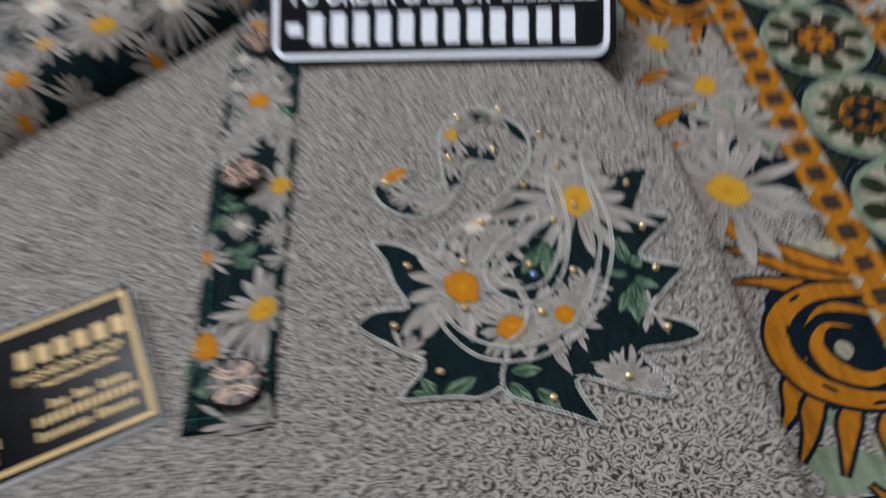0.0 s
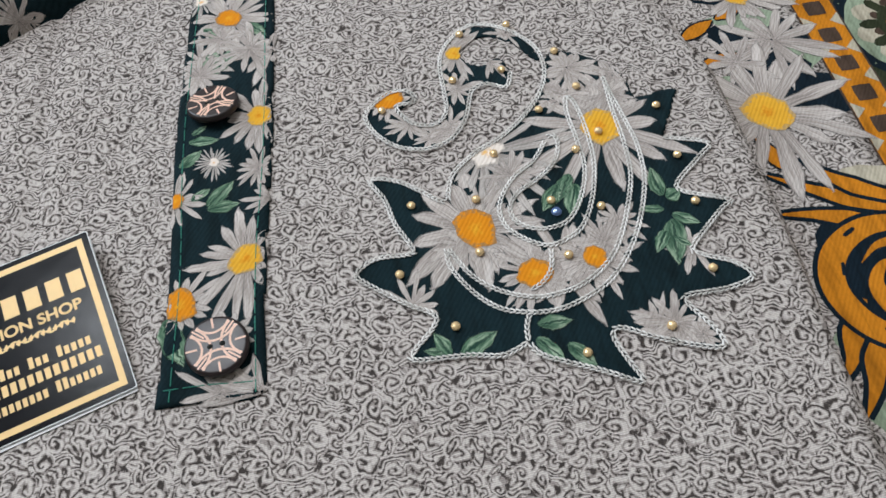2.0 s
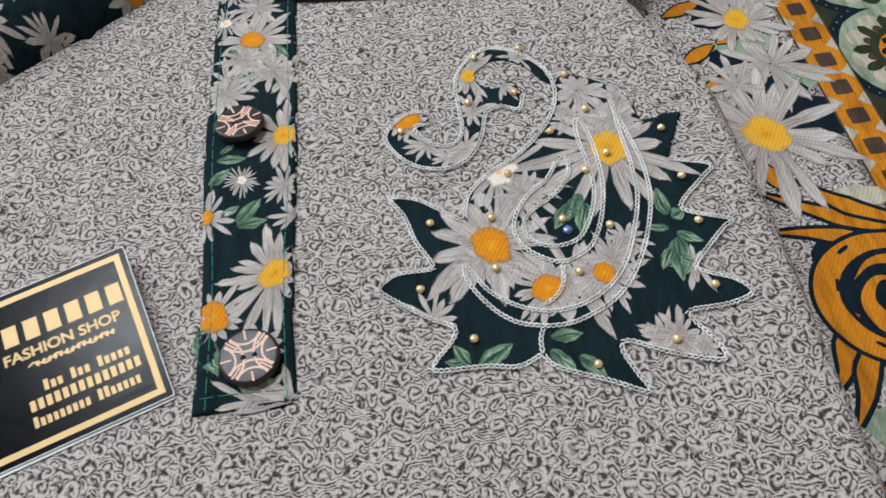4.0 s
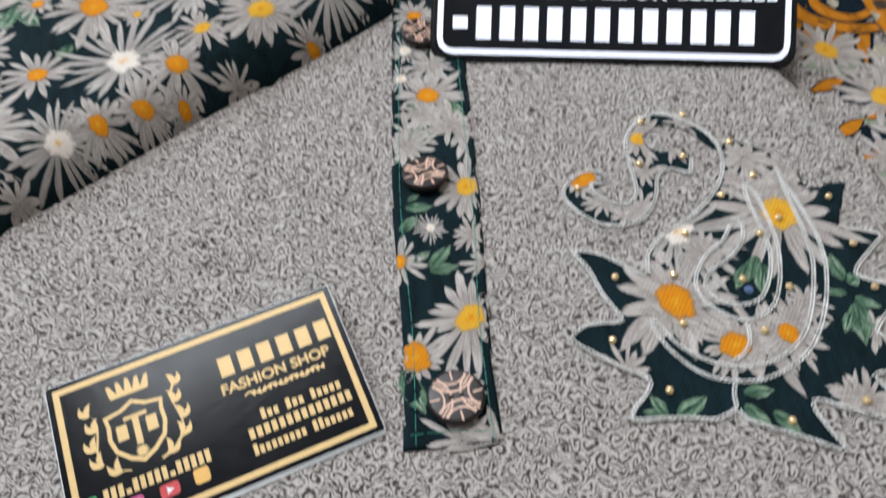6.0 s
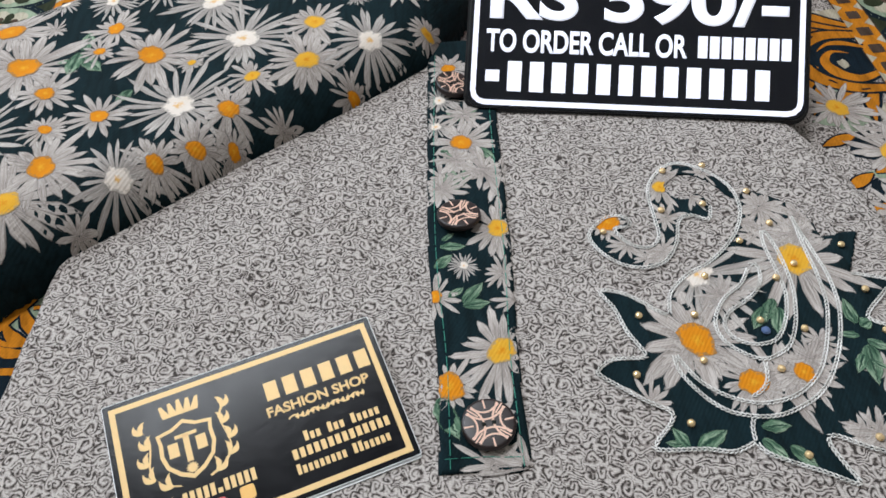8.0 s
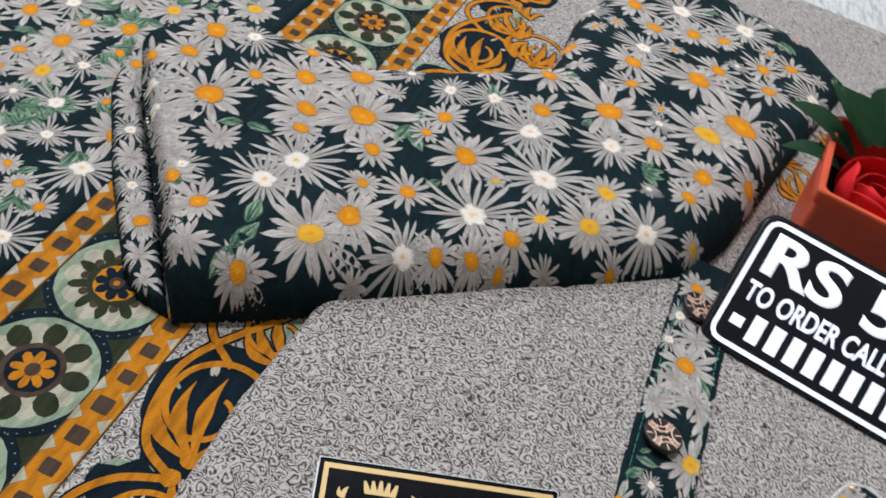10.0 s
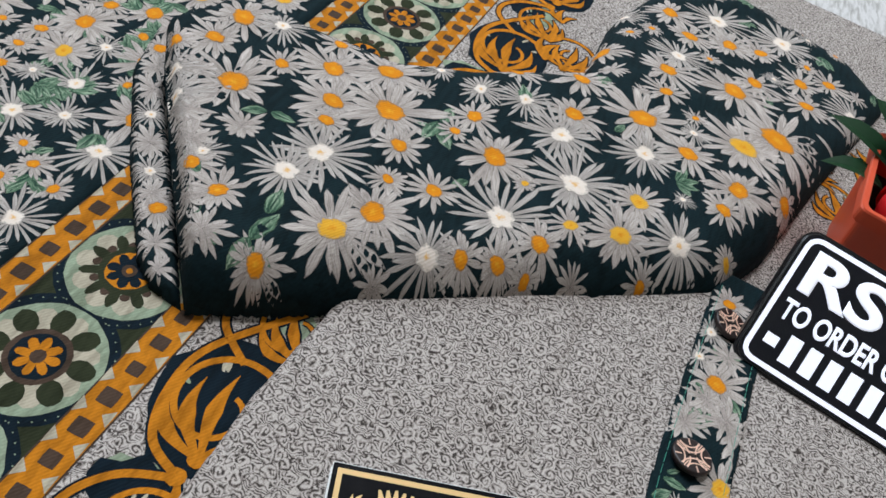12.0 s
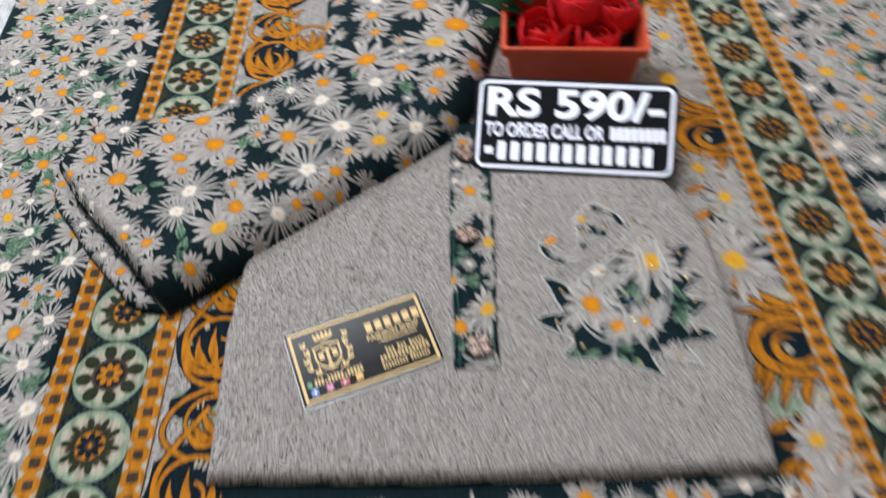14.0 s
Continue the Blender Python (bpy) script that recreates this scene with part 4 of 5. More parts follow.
for x, y, r, k in ((-228, 82, 11, "p"), (-216, 66, 8, "p"), (-250, 118, 12, "p"), (-236, 106, 11, "w"), (-288, 162, 13, "o"), (-268, 150, 12, "p"), (-263, 125, 13, "p"), (-275, 175, 17, "o"), (-255, 205, 17, "w"), (-232, 130, 12, "p"), (-240, 178, 13, "o"), (-226, 214, 15, "o"), (-236, 98, 13, "o"), (-213, 71, 12, "p"), (-258, 124, 14, "p"), (-244, 110, 12, "p"), (-277, 145, 14, "w"), (-221, 66, 10, "p"), (-146, 92, 9, "p"), (-90, 131, 9, "o"), (-70, 143, 8, "p"), (-40, 163, 9, "o")):
    taken.append((x, y, r))
    roll_print.daisy(x, y, r, k)
for _ in range(900):
    x, y, r = random.uniform(-290, 85), random.uniform(50, 495), random.uniform(7, 12)
    if edge_distance(x, y, ROLL) > 3 and (y - 49) - 0.66 * (x + 206) > 12 and all(math.hypot(x - a, y - b) > 0.72 * (r + c) for a, b, c in taken):
        taken.append((x, y, r))
        if random.random() < 0.4:
            roll_print.sprig(x, y, r * 1.3)
        else:
            roll_print.daisy(x, y, r, random.choice("ooypw"))
roll_print.put(FOLD, PRINT_NAMES)

# ---- grey kurti ----
KURTI = thing("folded_kurti", "folded grey curl-printed kurti lying flat with a daisy placket", "kurti")
KPOLY = [(-166, -72), (-60, -80), (60, -87), (163, -91), (166, -40), (169, 30), (168, 78), (163, 97), (153, 125), (128, 180), (120, 205), (-150, 205), (-157, 84), (-164, 26)]


def kurti_edge_h(x, y):
    d = max(0.0, edge_distance(x, y, KPOLY))
    q = min(1, d / 6)
    return kurti_h(x, y) - 7 * (1 - math.sqrt(1 - (1 - q) ** 2)) if q < 1 else kurti_h(x, y)


grid_cloth("kurti_body", KPOLY, kurti_edge_h, 3.0, M_GREY, KURTI, skirt=GROUND_Z)

# placket
PLACKET = [(-17.5, -14), (-15.2, 10), (-14.2, 29), (-13.8, 77), (-9, 141), (-4, 203), (27, 203), (21.6, 136), (18, 72), (14.1, 29), (12.6, 5), (12.4, -10.5), (11.2, -14.4), (8.0, -15.6)]


def placket_h(x, y):
    d = max(0.0, edge_distance(x, y, PLACKET))
    return kurti_h(x, y) + 0.5 + 0.7 * min(1, d / 1.2) ** 0.5 + 0.35 * noise.noise((x * 0.12, y * 0.07, 2.0))


grid_cloth("placket", PLACKET, placket_h, 1.5, M_TEAL, KURTI, skirt=0.0, label="dark teal daisy-printed placket")
pp = Print(placket_h, PLACKET)
for x, y, r, k in PLACKET_DAISIES:
    pp.daisy(x, y, r, k)
for x0, y0, x1, y1 in PLACKET_LEAVES:
    pp.leaf(x0, y0, x1, y1)
# the first, at (-1, 66), is a white smudge drawn as a small starburst
for x, y, r, k in ((-1, 66, 7, "w"), (4, 182, 12, "o"), (-2, 160, 11, "w"), (16, 165, 11, "p"), (12, 115, 14, "p"), (-6, 105, 12, "p"), (8, 150, 12, "p"), (2, 122, 11, "p"), (11, -14, 14, "p"), (13, 61, 8, "p")):
    pp.daisy(x, y, r, k)
pp.put(KURTI, PRINT_NAMES)


def tube(name, path, radius, height, mat, parent, label="", sides=6):
    """A round thread along a path in the plane."""
    s = Sheet()
    n = len(path)
    rings = []
    for k, (x, y) in enumerate(path):
        x0, y0 = path[max(0, k - 1)]
        x1, y1 = path[min(n - 1, k + 1)]
        d = math.hypot(x1 - x0, y1 - y0) or 1
        nx, ny = -(y1 - y0) / d, (x1 - x0) / d
        z = height(x, y)
        rings.append([(x + nx * radius * math.cos(a), y + ny * radius * math.cos(a), z + radius * math.sin(a)) for a in (2 * math.pi * i / sides for i in range(sides))])
    for k in range(n - 1):
        for i in range(sides):
            s.face([rings[k][i], rings[k][(i + 1) % sides], rings[k + 1][(i + 1) % sides], rings[k + 1][i]])
    return put_sheet(name, s, mat, parent, label, True)


def dashes(path, on, off):
    """Cuts a path of even steps into stitches."""
    out, i = [], 0
    while i + on < len(path):
        out.append(path[i : i + on + 1])
        i += on + off
    return out


def stitch_line(path, height, name="stitch_line"):
    s = Sheet()
    for seg in dashes(path, 5, 1):
        for (x0, y0), (x1, y1) in zip(seg, seg[1:]):
            d = math.hypot(x1 - x0, y1 - y0) or 1
            nx, ny = -(y1 - y0) / d * 0.15, (x1 - x0) / d * 0.15
            z0, z1 = height(x0, y0) + 0.36, height(x1, y1) + 0.36
            s.face([(x0 + nx, y0 + ny, z0 - 0.2), (x1 + nx, y1 + ny, z1 - 0.2), (x1, y1, z1), (x0, y0, z0)])
            s.face([(x0, y0, z0), (x1, y1, z1), (x1 - nx, y1 - ny, z1 - 0.2), (x0 - nx, y0 - ny, z0 - 0.2)])
    put_sheet(name, s, M_STITCH, KURTI, "green stitching")


stitch_line(smooth_path([(-13.5, -13), (-12, 8), (-11, 29), (-10.6, 77), (-6, 141), (-1, 195)], 1.0), placket_h)
stitch_line(smooth_path([(9.5, -14), (10, 5), (11, 29), (15, 72), (18.5, 136), (23, 195)], 1.0), placket_h)
stitch_line(smooth_path([(-15, -9.5), (-4, -9.8), (11, -11)], 1.0), placket_h)

# swan applique
SWAN = smooth_path(SWAN_LEFT, 2.0)[:-1] + smooth_path(SWAN_RIGHT, 2.0)[:-1] + smooth_path(SWAN_TOP, 2.0)[:-1]
HEAD = smooth_path(HEAD_CLOTH, 2.0, True)


def swan_h(x, y):
    return kurti_h(x, y) + 0.45 + 0.2 * noise.noise((x * 0.15, y * 0.15, 8.0))


for outline in (SWAN, HEAD):
    grid_cloth("swan_applique", outline, swan_h, 1.2, M_TEAL, KURTI, skirt=-0.3, label="dark teal daisy-print applique shaped like a swan")
sp, hp = Print(swan_h, SWAN), Print(swan_h, HEAD)
sp.full = hp.full = 1.0
for x, y, r, k in SWAN_DAISIES:
    (sp if inside(x, y, SWAN) else hp).daisy(x, y, r, k)
for x, y, r, k in ((0.66, 0.99, 15, "p"), (0.80, 0.93, 13, "p"), (0.72, 0.1, 11, "p"), (0.84, 0.30, 9, "p"), (0.62, 0.88, 11, "p"), (0.76, 0.86, 10, "p"), (0.66, 0.42, 9, "p"), (0.56, 0.93, 10, "p"), (0.38, 0.62, 10, "p"), (0.2, 0.42, 9, "p"), (0.6, 0.36, 10, "p")):
    sp.daisy(52 + 100 * x, -25 + 110 * y, r, k)
for x, y, r, k in ((101, 104, 8, "p"), (69, 63, 7, "p"), (62, 70, 9, "p"), (75, 66, 10, "p"), (80, 82, 9, "p"), (86, 104, 10, "p"), (100, 108, 9, "p"), (93, 92, 8, "p")):
    hp.daisy(x, y, r, k)
sp.base = 0.2
for x0, y0, x1, y1 in SWAN_LEAVES:
    sp.leaf(x0, y0, x1, y1)
sp.put(KURTI, PRINT_NAMES)
hp.put(KURTI, PRINT_NAMES)


def chain_cord(path, name="chain_stitch_cord"):
    """A chain stitch: two rows of slanting oval loops."""
    s = Sheet()
    pts = path
    acc, last = 0.0, None
    pitch = 1.6
    marks = []
    for a, b in zip(pts, pts[1:]):
        d = math.hypot(b[0] - a[0], b[1] - a[1])
        t = 0.0
        while acc + d * (1 - t) >= pitch and d > 0:
            t += (pitch - acc) / d
            acc = 0.0
            marks.append((a[0] + (b[0] - a[0]) * t, a[1] + (b[1] - a[1]) * t, math.atan2(b[1] - a[1], b[0] - a[0])))
            if t >= 1:
                break
        acc += d * max(0, 1 - t)
    for x, y, a in marks:
        for side in (-1, 1):
            b = a - side * 0.30
            cx, cy = x - math.sin(a) * side * 0.43, y + math.cos(a) * side * 0.43
            z = max(swan_h(cx, cy), kurti_h(cx, cy)) + 0.35
            L, W, H = 1.02 * random.uniform(0.92, 1.1), 0.28, 0.4
            rings = []
            for u, q in ((-1, 0.15), (-0.5, 0.9), (0.5, 0.9), (1, 0.15)):
                rings.append([(cx + L * u * math.cos(b) - W * q * math.cos(e) * math.sin(b), cy + L * u * math.sin(b) + W * q * math.cos(e) * math.cos(b), z + H * q * math.sin(e)) for e in (0.0, 1.05, 2.1, 3.14)])
            i = len(s.v)
            for r in rings:
                s.v += [(p[0] * MM, p[1] * MM, p[2] * MM) for p in r]
            for k in range(3):
                for j in range(3):
                    s.f.append((i + 4 * k + j, i + 4 * k + j + 1, i + 4 * k + 5 + j, i + 4 * k + 4 + j))
                    s.m.append(0)
                    s.uv += [(0, 0)] * 4
    put_sheet(name, s, M_THREAD, KURTI, "pale grey chain-stitched cord", True)


for line in (SWAN_LEFT, SWAN_RIGHT, NECK_CORD, WING_OUTER, WING_INNER, DROP_INNER, DROP_OUTER, DROP_STEM, BODY_STEM):
    chain_cord(smooth_path(line, 0.6))

bead_mesh = None
for x, y in BEADS:
    if bead_mesh is None:
        bm = bmesh.new()
        bmesh.ops.create_uvsphere(bm, u_segments=9, v_segments=5, radius=1.4 * MM)
        for v in bm.verts:
            v.co.z *= 0.75
        b = part("bead", bm, M_GOLD, KURTI, "small faceted gold bead", False)
        bead_mesh = b.data
    else:
        b = new("bead", bead_mesh)
        b.parent = KURTI
    b.location = (x * MM, y * MM, (swan_h(x, y) + 0.8) * MM)

bm = bmesh.new()
bmesh.ops.create_uvsphere(bm, u_segments=8, v_segments=4, radius=1.7 * MM)
for v in bm.verts:
    v.co.z *= 0.55
stone = part("stone", bm, M_BLUESTONE, KURTI, "small faceted blue stone", False)
stone.location = (100.8 * MM, 27.2 * MM, (swan_h(100.8, 27.2) + 0.6) * MM)

# ---- buttons ----


def button(x, y, r, tilt, turn):
    """A dark round two-hole button with pale inlaid arcs."""
    m = pose(x * MM, y * MM, (placket_h(x, y) + 0.9) * MM, tilt[0], tilt[1], turn)
    bm = bmesh.new()
    seg = 36
    prof = [(r * 0.96, 0.0), (r, 0.7), (r, 1.9), (r * 0.965, 2.45), (r * 0.88, 2.6), (r * 0.3, 2.35), (r * 0.02, 2.35)]
    rings = [[bm.verts.new((p * math.cos(2 * math.pi * k / seg) * MM, p * math.sin(2 * math.pi * k / seg) * MM, z * MM)) for k in range(seg)] for p, z in prof]
    for a, b in zip(rings, rings[1:]):
        for k in range(seg):
            bm.faces.new((a[k], a[(k + 1) % seg], b[(k + 1) % seg], b[k]))
    bm.faces.new(rings[-1])
    bm.faces.new(rings[0][::-1])
    body = part("button", bm, M_BUTTON, KURTI, "dark brown round button with pale inlaid arcs")
    body.matrix_world = m

    def top(u, v):
        q = math.hypot(u, v) / r
        return 2.35 + (0.25 * max(0, (q - 0.3) / 0.58) if q < 0.88 else 0.25) + 0.06

    s = Sheet()
    for k in range(4):
        a = k * math.pi / 2
        for dist, rad, wid in ((1.0, 0.83, 0.08), (1.0, 0.56, 0.075)):
            L, R = [], []
            for j in range(25):
                e = a + math.pi + (j / 24 - 0.5) * 2.6
                for out, rr in ((L, rad - wid / 2), (R, rad + wid / 2)):
                    out.append(((dist * math.cos(a) + rr * math.cos(e)) * r, (dist * math.sin(a) + rr * math.sin(e)) * r))
            keep = [i for i in range(25) if math.hypot(*L[i]) < 0.93 * r and math.hypot(*R[i]) < 0.93 * r]
            if len(keep) > 1:
                s.strip([(*L[i], top(*L[i])) for i in keep], [(*R[i], top(*R[i])) for i in keep])
        # short rays that fan out inside each arc
        for b, start, wide in ((a, 0.58, 0.034), (a + math.pi / 4, 0.46, 0.03)):
            c, d = math.cos(b), math.sin(b)
            line = [start + (0.93 - start) * j / 8 for j in range(9)]
            s.strip([((q * c - wide * d) * r, (q * d + wide * c) * r, top(q * r, 0)) for q in line], [((q * c + wide * d) * r, (q * d - wide * c) * r, top(q * r, 0)) for q in line])
    put_sheet("inlay", s, M_INLAY, body, "pale pinkish wood inlay")
    # solid dark plugs, not cut holes: their colour stands for the shade inside
    for sx in (-1, 1):
        bm = bmesh.new()
        bmesh.ops.create_cone(bm, cap_ends=True, segments=12, radius1=0.095 * r * MM, radius2=0.085 * r * MM, depth=0.5 * MM)
        h = part("hole_shade_plug", bm, M_FILLER_HOLE, body, "dark sewing hole")
        h.location = (sx * 0.19 * r * MM, 0, 2.25 * MM)
    return body


button(0, 0, 8.8, (1, 1), 8)
button(-0.5, 89, 8.6, (-9, 3), 20)
button(5, 168, 8.4, (6, 10), 35)

# ---- business card ----
CARD = thing("business_card", "glossy black business card with gold border, on grey cloth", "business card", at=pose(-0.0731, 0.0050, 0.0, 0, 0, 17.0))
CW, CH = 91.0, 53.0


def slab(name, w, h, z0, z1, mat, parent, radius=0.6, bevel=0.0, label=""):
    bm = bmesh.new()
    pts = []
    for cx, cy, a0 in ((w / 2 - radius, h / 2 - radius, 0), (-w / 2 + radius, h / 2 - radius, 90), (-w / 2 + radius, -h / 2 + radius, 180), (w / 2 - radius, -h / 2 + radius, 270)):
        for k in range(7):
            a = radians(a0 + 15 * k)
            pts.append((cx + radius * math.cos(a), cy + radius * math.sin(a)))
    f = bm.faces.new([bm.verts.new((x * MM, y * MM, z0 * MM)) for x, y in pts])
    ret = bmesh.ops.extrude_face_region(bm, geom=[f])
    for v in [g for g in ret["geom"] if isinstance(g, bmesh.types.BMVert)]:
        v.co.z = z1 * MM
    if bevel:
        es = [e for e in bm.edges if abs(e.verts[0].co.z - e.verts[1].co.z) < 1e-7]
        bmesh.ops.bevel(bm, geom=es, offset=bevel * MM, segments=3, affect="EDGES")
    return part(name, bm, mat, parent, label, False)


under = slab("card_back_leaf", CW, CH, 0.25, 0.6, M_CARDEDGE, CARD, label="white card underside")
under.matrix_local = pose(-0.0003, -0.0008, 0.0012, 2.6, -0.3, 0.2)
face = slab("card_front_leaf", CW, CH, 0.0, 0.25, M_CARDEDGE, CARD, label="white-edged front leaf")
TILT = pose(0, 0, 0.0032, 5.0, -0.6, 0)
face.matrix_local = TILT
slab("card_print", CW - 0.5, CH - 0.5, 0.25, 0.30, M_BLACKCARD, face, label="black laminated print")


def flat(name, polys, mat, parent, z=0.34, label=""):
    s = Sheet()
    for p in polys:
        s.face([(x, y, z) for x, y in p])
    return put_sheet(name, s, mat, parent, label)


def rect(x0, y0, x1, y1):
    return [(x0, y0), (x1, y0), (x1, y1), (x0, y1)]


gw, gh, gb = 43.5, 24.6, 1.9
flat("gold_border", [rect(-gw, -gh, gw, -gh + gb), rect(-gw, gh - gb, gw, gh), rect(-gw, -gh + gb, -gw + gb, gh - gb), rect(gw - gb, -gh + gb, gw, gh - gb)], M_FOIL, face)


def lettering(name, text, x, y, size, mat, parent, z=0.0, width=None, bold=0.0, slant=0.0, thick=0.03):
    """Words set in the built-in font, in millimetres; width squeezes them to fit."""
    cu = bpy.data.curves.new(name, "FONT")
    cu.body, cu.size, cu.shear, cu.extrude, cu.bevel_depth, cu.bevel_resolution = text, size * MM, slant, thick * MM, bold * MM, 0
    tmp = new(name, cu)
    bpy.context.view_layer.update()
    me = bpy.data.meshes.new_from_object(tmp.evaluated_get(bpy.context.evaluated_depsgraph_get()))
    bpy.data.objects.remove(tmp)
    bpy.data.curves.remove(cu)
    xs = [v.co.x for v in me.vertices]
    k = width * MM / (max(xs) - min(xs)) if width else 1.0
    lo = min(xs)
    for v in me.vertices:
        v.co = Vector(((v.co.x - lo) * k + x * MM, v.co.y + y * MM, v.co.z * 0.03 + z * MM))
    me.materials.clear()
    me.materials.append(mat)
    ob = new(name, me)
    ob.parent = parent
    return ob


def bars(name, polys, mat, parent, z=0.34):
    for p in polys:
        flat(name, [p], mat, parent, z)


# the shop's name, its mark, its number and its address stand as plain bars


def word_bars(name, x, y, width, tall, low, words):
    """A line of plain bars, one a letter: C for a tall one, c for a low one, a blank between words."""
    step = width / len(words)
    polys = [rect(x + step * k + step * 0.16, y, x + step * k + step * 0.84, y + (tall if c == "C" else low)) for k, c in enumerate(words) if c != " "]
    bars(name, polys, M_FOIL, face)


word_bars("name_bar", 4.2, 8.6, 37.5, 6.6, 6.6, "CCCCCC")
lettering("shop_lettering", "FASHION SHOP", 4.0, 3.0, 4.7, M_FOIL, face, 0.34, 34.5, 0.16)
word_bars("address_bar", 12.5, -8.8, 25.5, 3.4, 2.5, "Ccc Ccc Ccccc")
word_bars("address_bar", 7.5, -13.6, 32.5, 3.3, 3.3, "CCCCCCCcCCCCCC")
word_bars("address_bar", 7.5, -18.6, 31.0, 3.4, 2.5, "Ccccccccc CCccccc")
word_bars("phone_bar", -35.5, -14.8, 31.5, 3.9, 1.6, "CCCcCCCCCcCCCCC")


def shield(cx, cy, w, h):
    """A shield outline with a peaked top and swelling sides."""
    half = [(0, h * 0.46), (w * 0.22, h * 0.36), (w * 0.5, h * 0.32), (w * 0.47, h * 0.16), (w * 0.49, -h * 0.04), (w * 0.42, -h * 0.25), (w * 0.22, -h * 0.42), (0, -h * 0.52)]
    return [(cx + x, cy + y) for x, y in half + [(-x, y) for x, y in half[-2:0:-1]]]


CX = -22.0
outer, inner = shield(CX, 3.5, 18, 21), shield(CX, 3.5, 15.4, 18)
flat("crest_shield", [[outer[i - 1], outer[i], inner[i], inner[i - 1]] for i in range(len(outer))], M_FOIL, face)
flat("crest_crown", [[(CX - 5.6, 15.0), (CX + 5.6, 15.0), (CX + 6.0, 16.3), (CX - 6.0, 16.3)]] + [[(CX - 6.0 + 2.4 * k, 16.3), (CX - 3.6 + 2.4 * k, 16.3), (CX - 5.9 + 2.95 * k + 0.5, 20.4 - abs(k - 2) * 0.4), (CX - 5.9 + 2.95 * k - 0.5, 20.4 - abs(k - 2) * 0.4)] for k in range(5)], M_FOIL, face)
bars("crest_bar", [rect(CX - 6.0, 1.2, CX - 2.8, 6.0), rect(CX - 1.0, -1.6, CX + 0.9, 7.6), rect(CX + 2.8, 1.2, CX + 6.0, 6.0), rect(CX - 3.4, 7.0, CX + 3.6, 8.2)], M_FOIL, face)
flat("crest_star", [[(CX + (2.1 if k % 2 else 1.3) * math.cos(k * math.pi / 12), -3.8 + (2.1 if k % 2 else 1.3) * math.sin(k * math.pi / 12)) for k in range(24)]], M_FOIL, face)
curls = Sheet()


def comma(x, y, ang, ln, curl, fat):
    """A fat curling leaf of the gold scrollwork."""
    path, a = [(x, y)], ang
    for k in range(9):
        a += curl / 9
        path.append((path[-1][0] + ln / 9 * math.cos(a), path[-1][1] + ln / 9 * math.sin(a)))
    L, R = [], []
    for k, (px, py) in enumerate(path):
        t = k / 9
        wd = 1.2 * fat * (0.35 + 1.3 * t if t < 0.5 else max(0.08, 2.0 * (1 - t))) / 2
        h = ang + curl * t
        L.append((px - math.sin(h) * wd, py + math.cos(h) * wd, 0.34 + 0.0004 * len(curls.f)))
        R.append((px + math.sin(h) * wd, py - math.cos(h) * wd, 0.34 + 0.0004 * len(curls.f)))
    curls.strip(L, R)


for sx in (-1, 1):
    stem = smooth_path([(CX + sx * 4.5, -8.4), (CX + sx * 9.5, -6.0), (CX + sx * 12.6, -1.0), (CX + sx * 11.6, 5.5), (CX + sx * 11.2, 10.0), (CX + sx * 13.2, 13.6)], 1.2)
    curls.strip([(x, y + 0.35, 0.34) for x, y in stem], [(x + 0.5, y - 0.35, 0.34) for x, y in stem])
    for k, (px, py) in enumerate(stem[2::4]):
        lean = 0.15 + 0.08 * k
        for ang, ln, curl, fat in ((lean - 0.5, 5.6, 1.9, 1.7), (lean + 0.5, 5.2, 1.6, 1.6)):
            comma(px, py, ang if sx > 0 else math.pi - ang, ln * (1 - 0.03 * k), sx * curl, fat)
put_sheet("crest_scroll", curls, M_FOIL, face)
flo = Sheet()
wave = [(10 + 0.6 * k, 0.2 + 0.75 * math.sin(k * 0.55)) for k in range(42)]
flo.strip([(x, y + 0.3, 0.34) for x, y in wave], [(x, y - 0.3, 0.34) for x, y in wave])
for k in range(14):
    x = 12 + 1.7 * k
    flo.face([(x, 0.2, 0.345), (x + 1.2, 1.3, 0.345), (x + 1.5, 0.3, 0.345), (x + 0.9, -0.9, 0.345)])
put_sheet("gold_flourish", flo, M_FOIL, face)


def round_rect(cx, cy, w, h, r):
    return [(cx + sx * (w / 2 - r) + r * math.cos(radians(a)), cy + sy * (h / 2 - r) + r * math.sin(radians(a))) for sx, sy, a0 in ((1, 1, 0), (-1, 1, 90), (-1, -1, 180), (1, -1, 270)) for a in (a0, a0 + 30, a0 + 60, a0 + 90)]


for (x, y, w, h), mat in (((-36.5, -18.6, 4.6, 4.6), M_BLUE), ((-27.0, -18.4, 4.6, 4.6), M_PINK), ((-17.4, -18.2, 5.6, 4.0), M_RED), ((-8.0, -17.8, 4.6, 4.6), M_ICON), ((-38.4, -12.9, 3.0, 3.0), M_GREENICON)):
    flat("printed_icon", [round_rect(x, y, w, h, 1.0)], mat, face)
flat("icon_mark", [rect(-36.9, -20.4, -36.0, -16.8), rect(-37.6, -18.6, -35.2, -17.9)], M_CARDEDGE, face, 0.36)
flat("icon_mark", [[(-18.2, -19.2), (-16.2, -18.2), (-18.2, -17.2)]], M_CARDEDGE, face, 0.36)
flat("icon_mark", [round_rect(-27.0, -18.4, 2.6, 2.6, 0.7)], M_CARDEDGE, face, 0.36)
flat("icon_mark", [round_rect(-27.0, -18.4, 1.8, 1.8, 0.5)], M_PINK, face, 0.38)

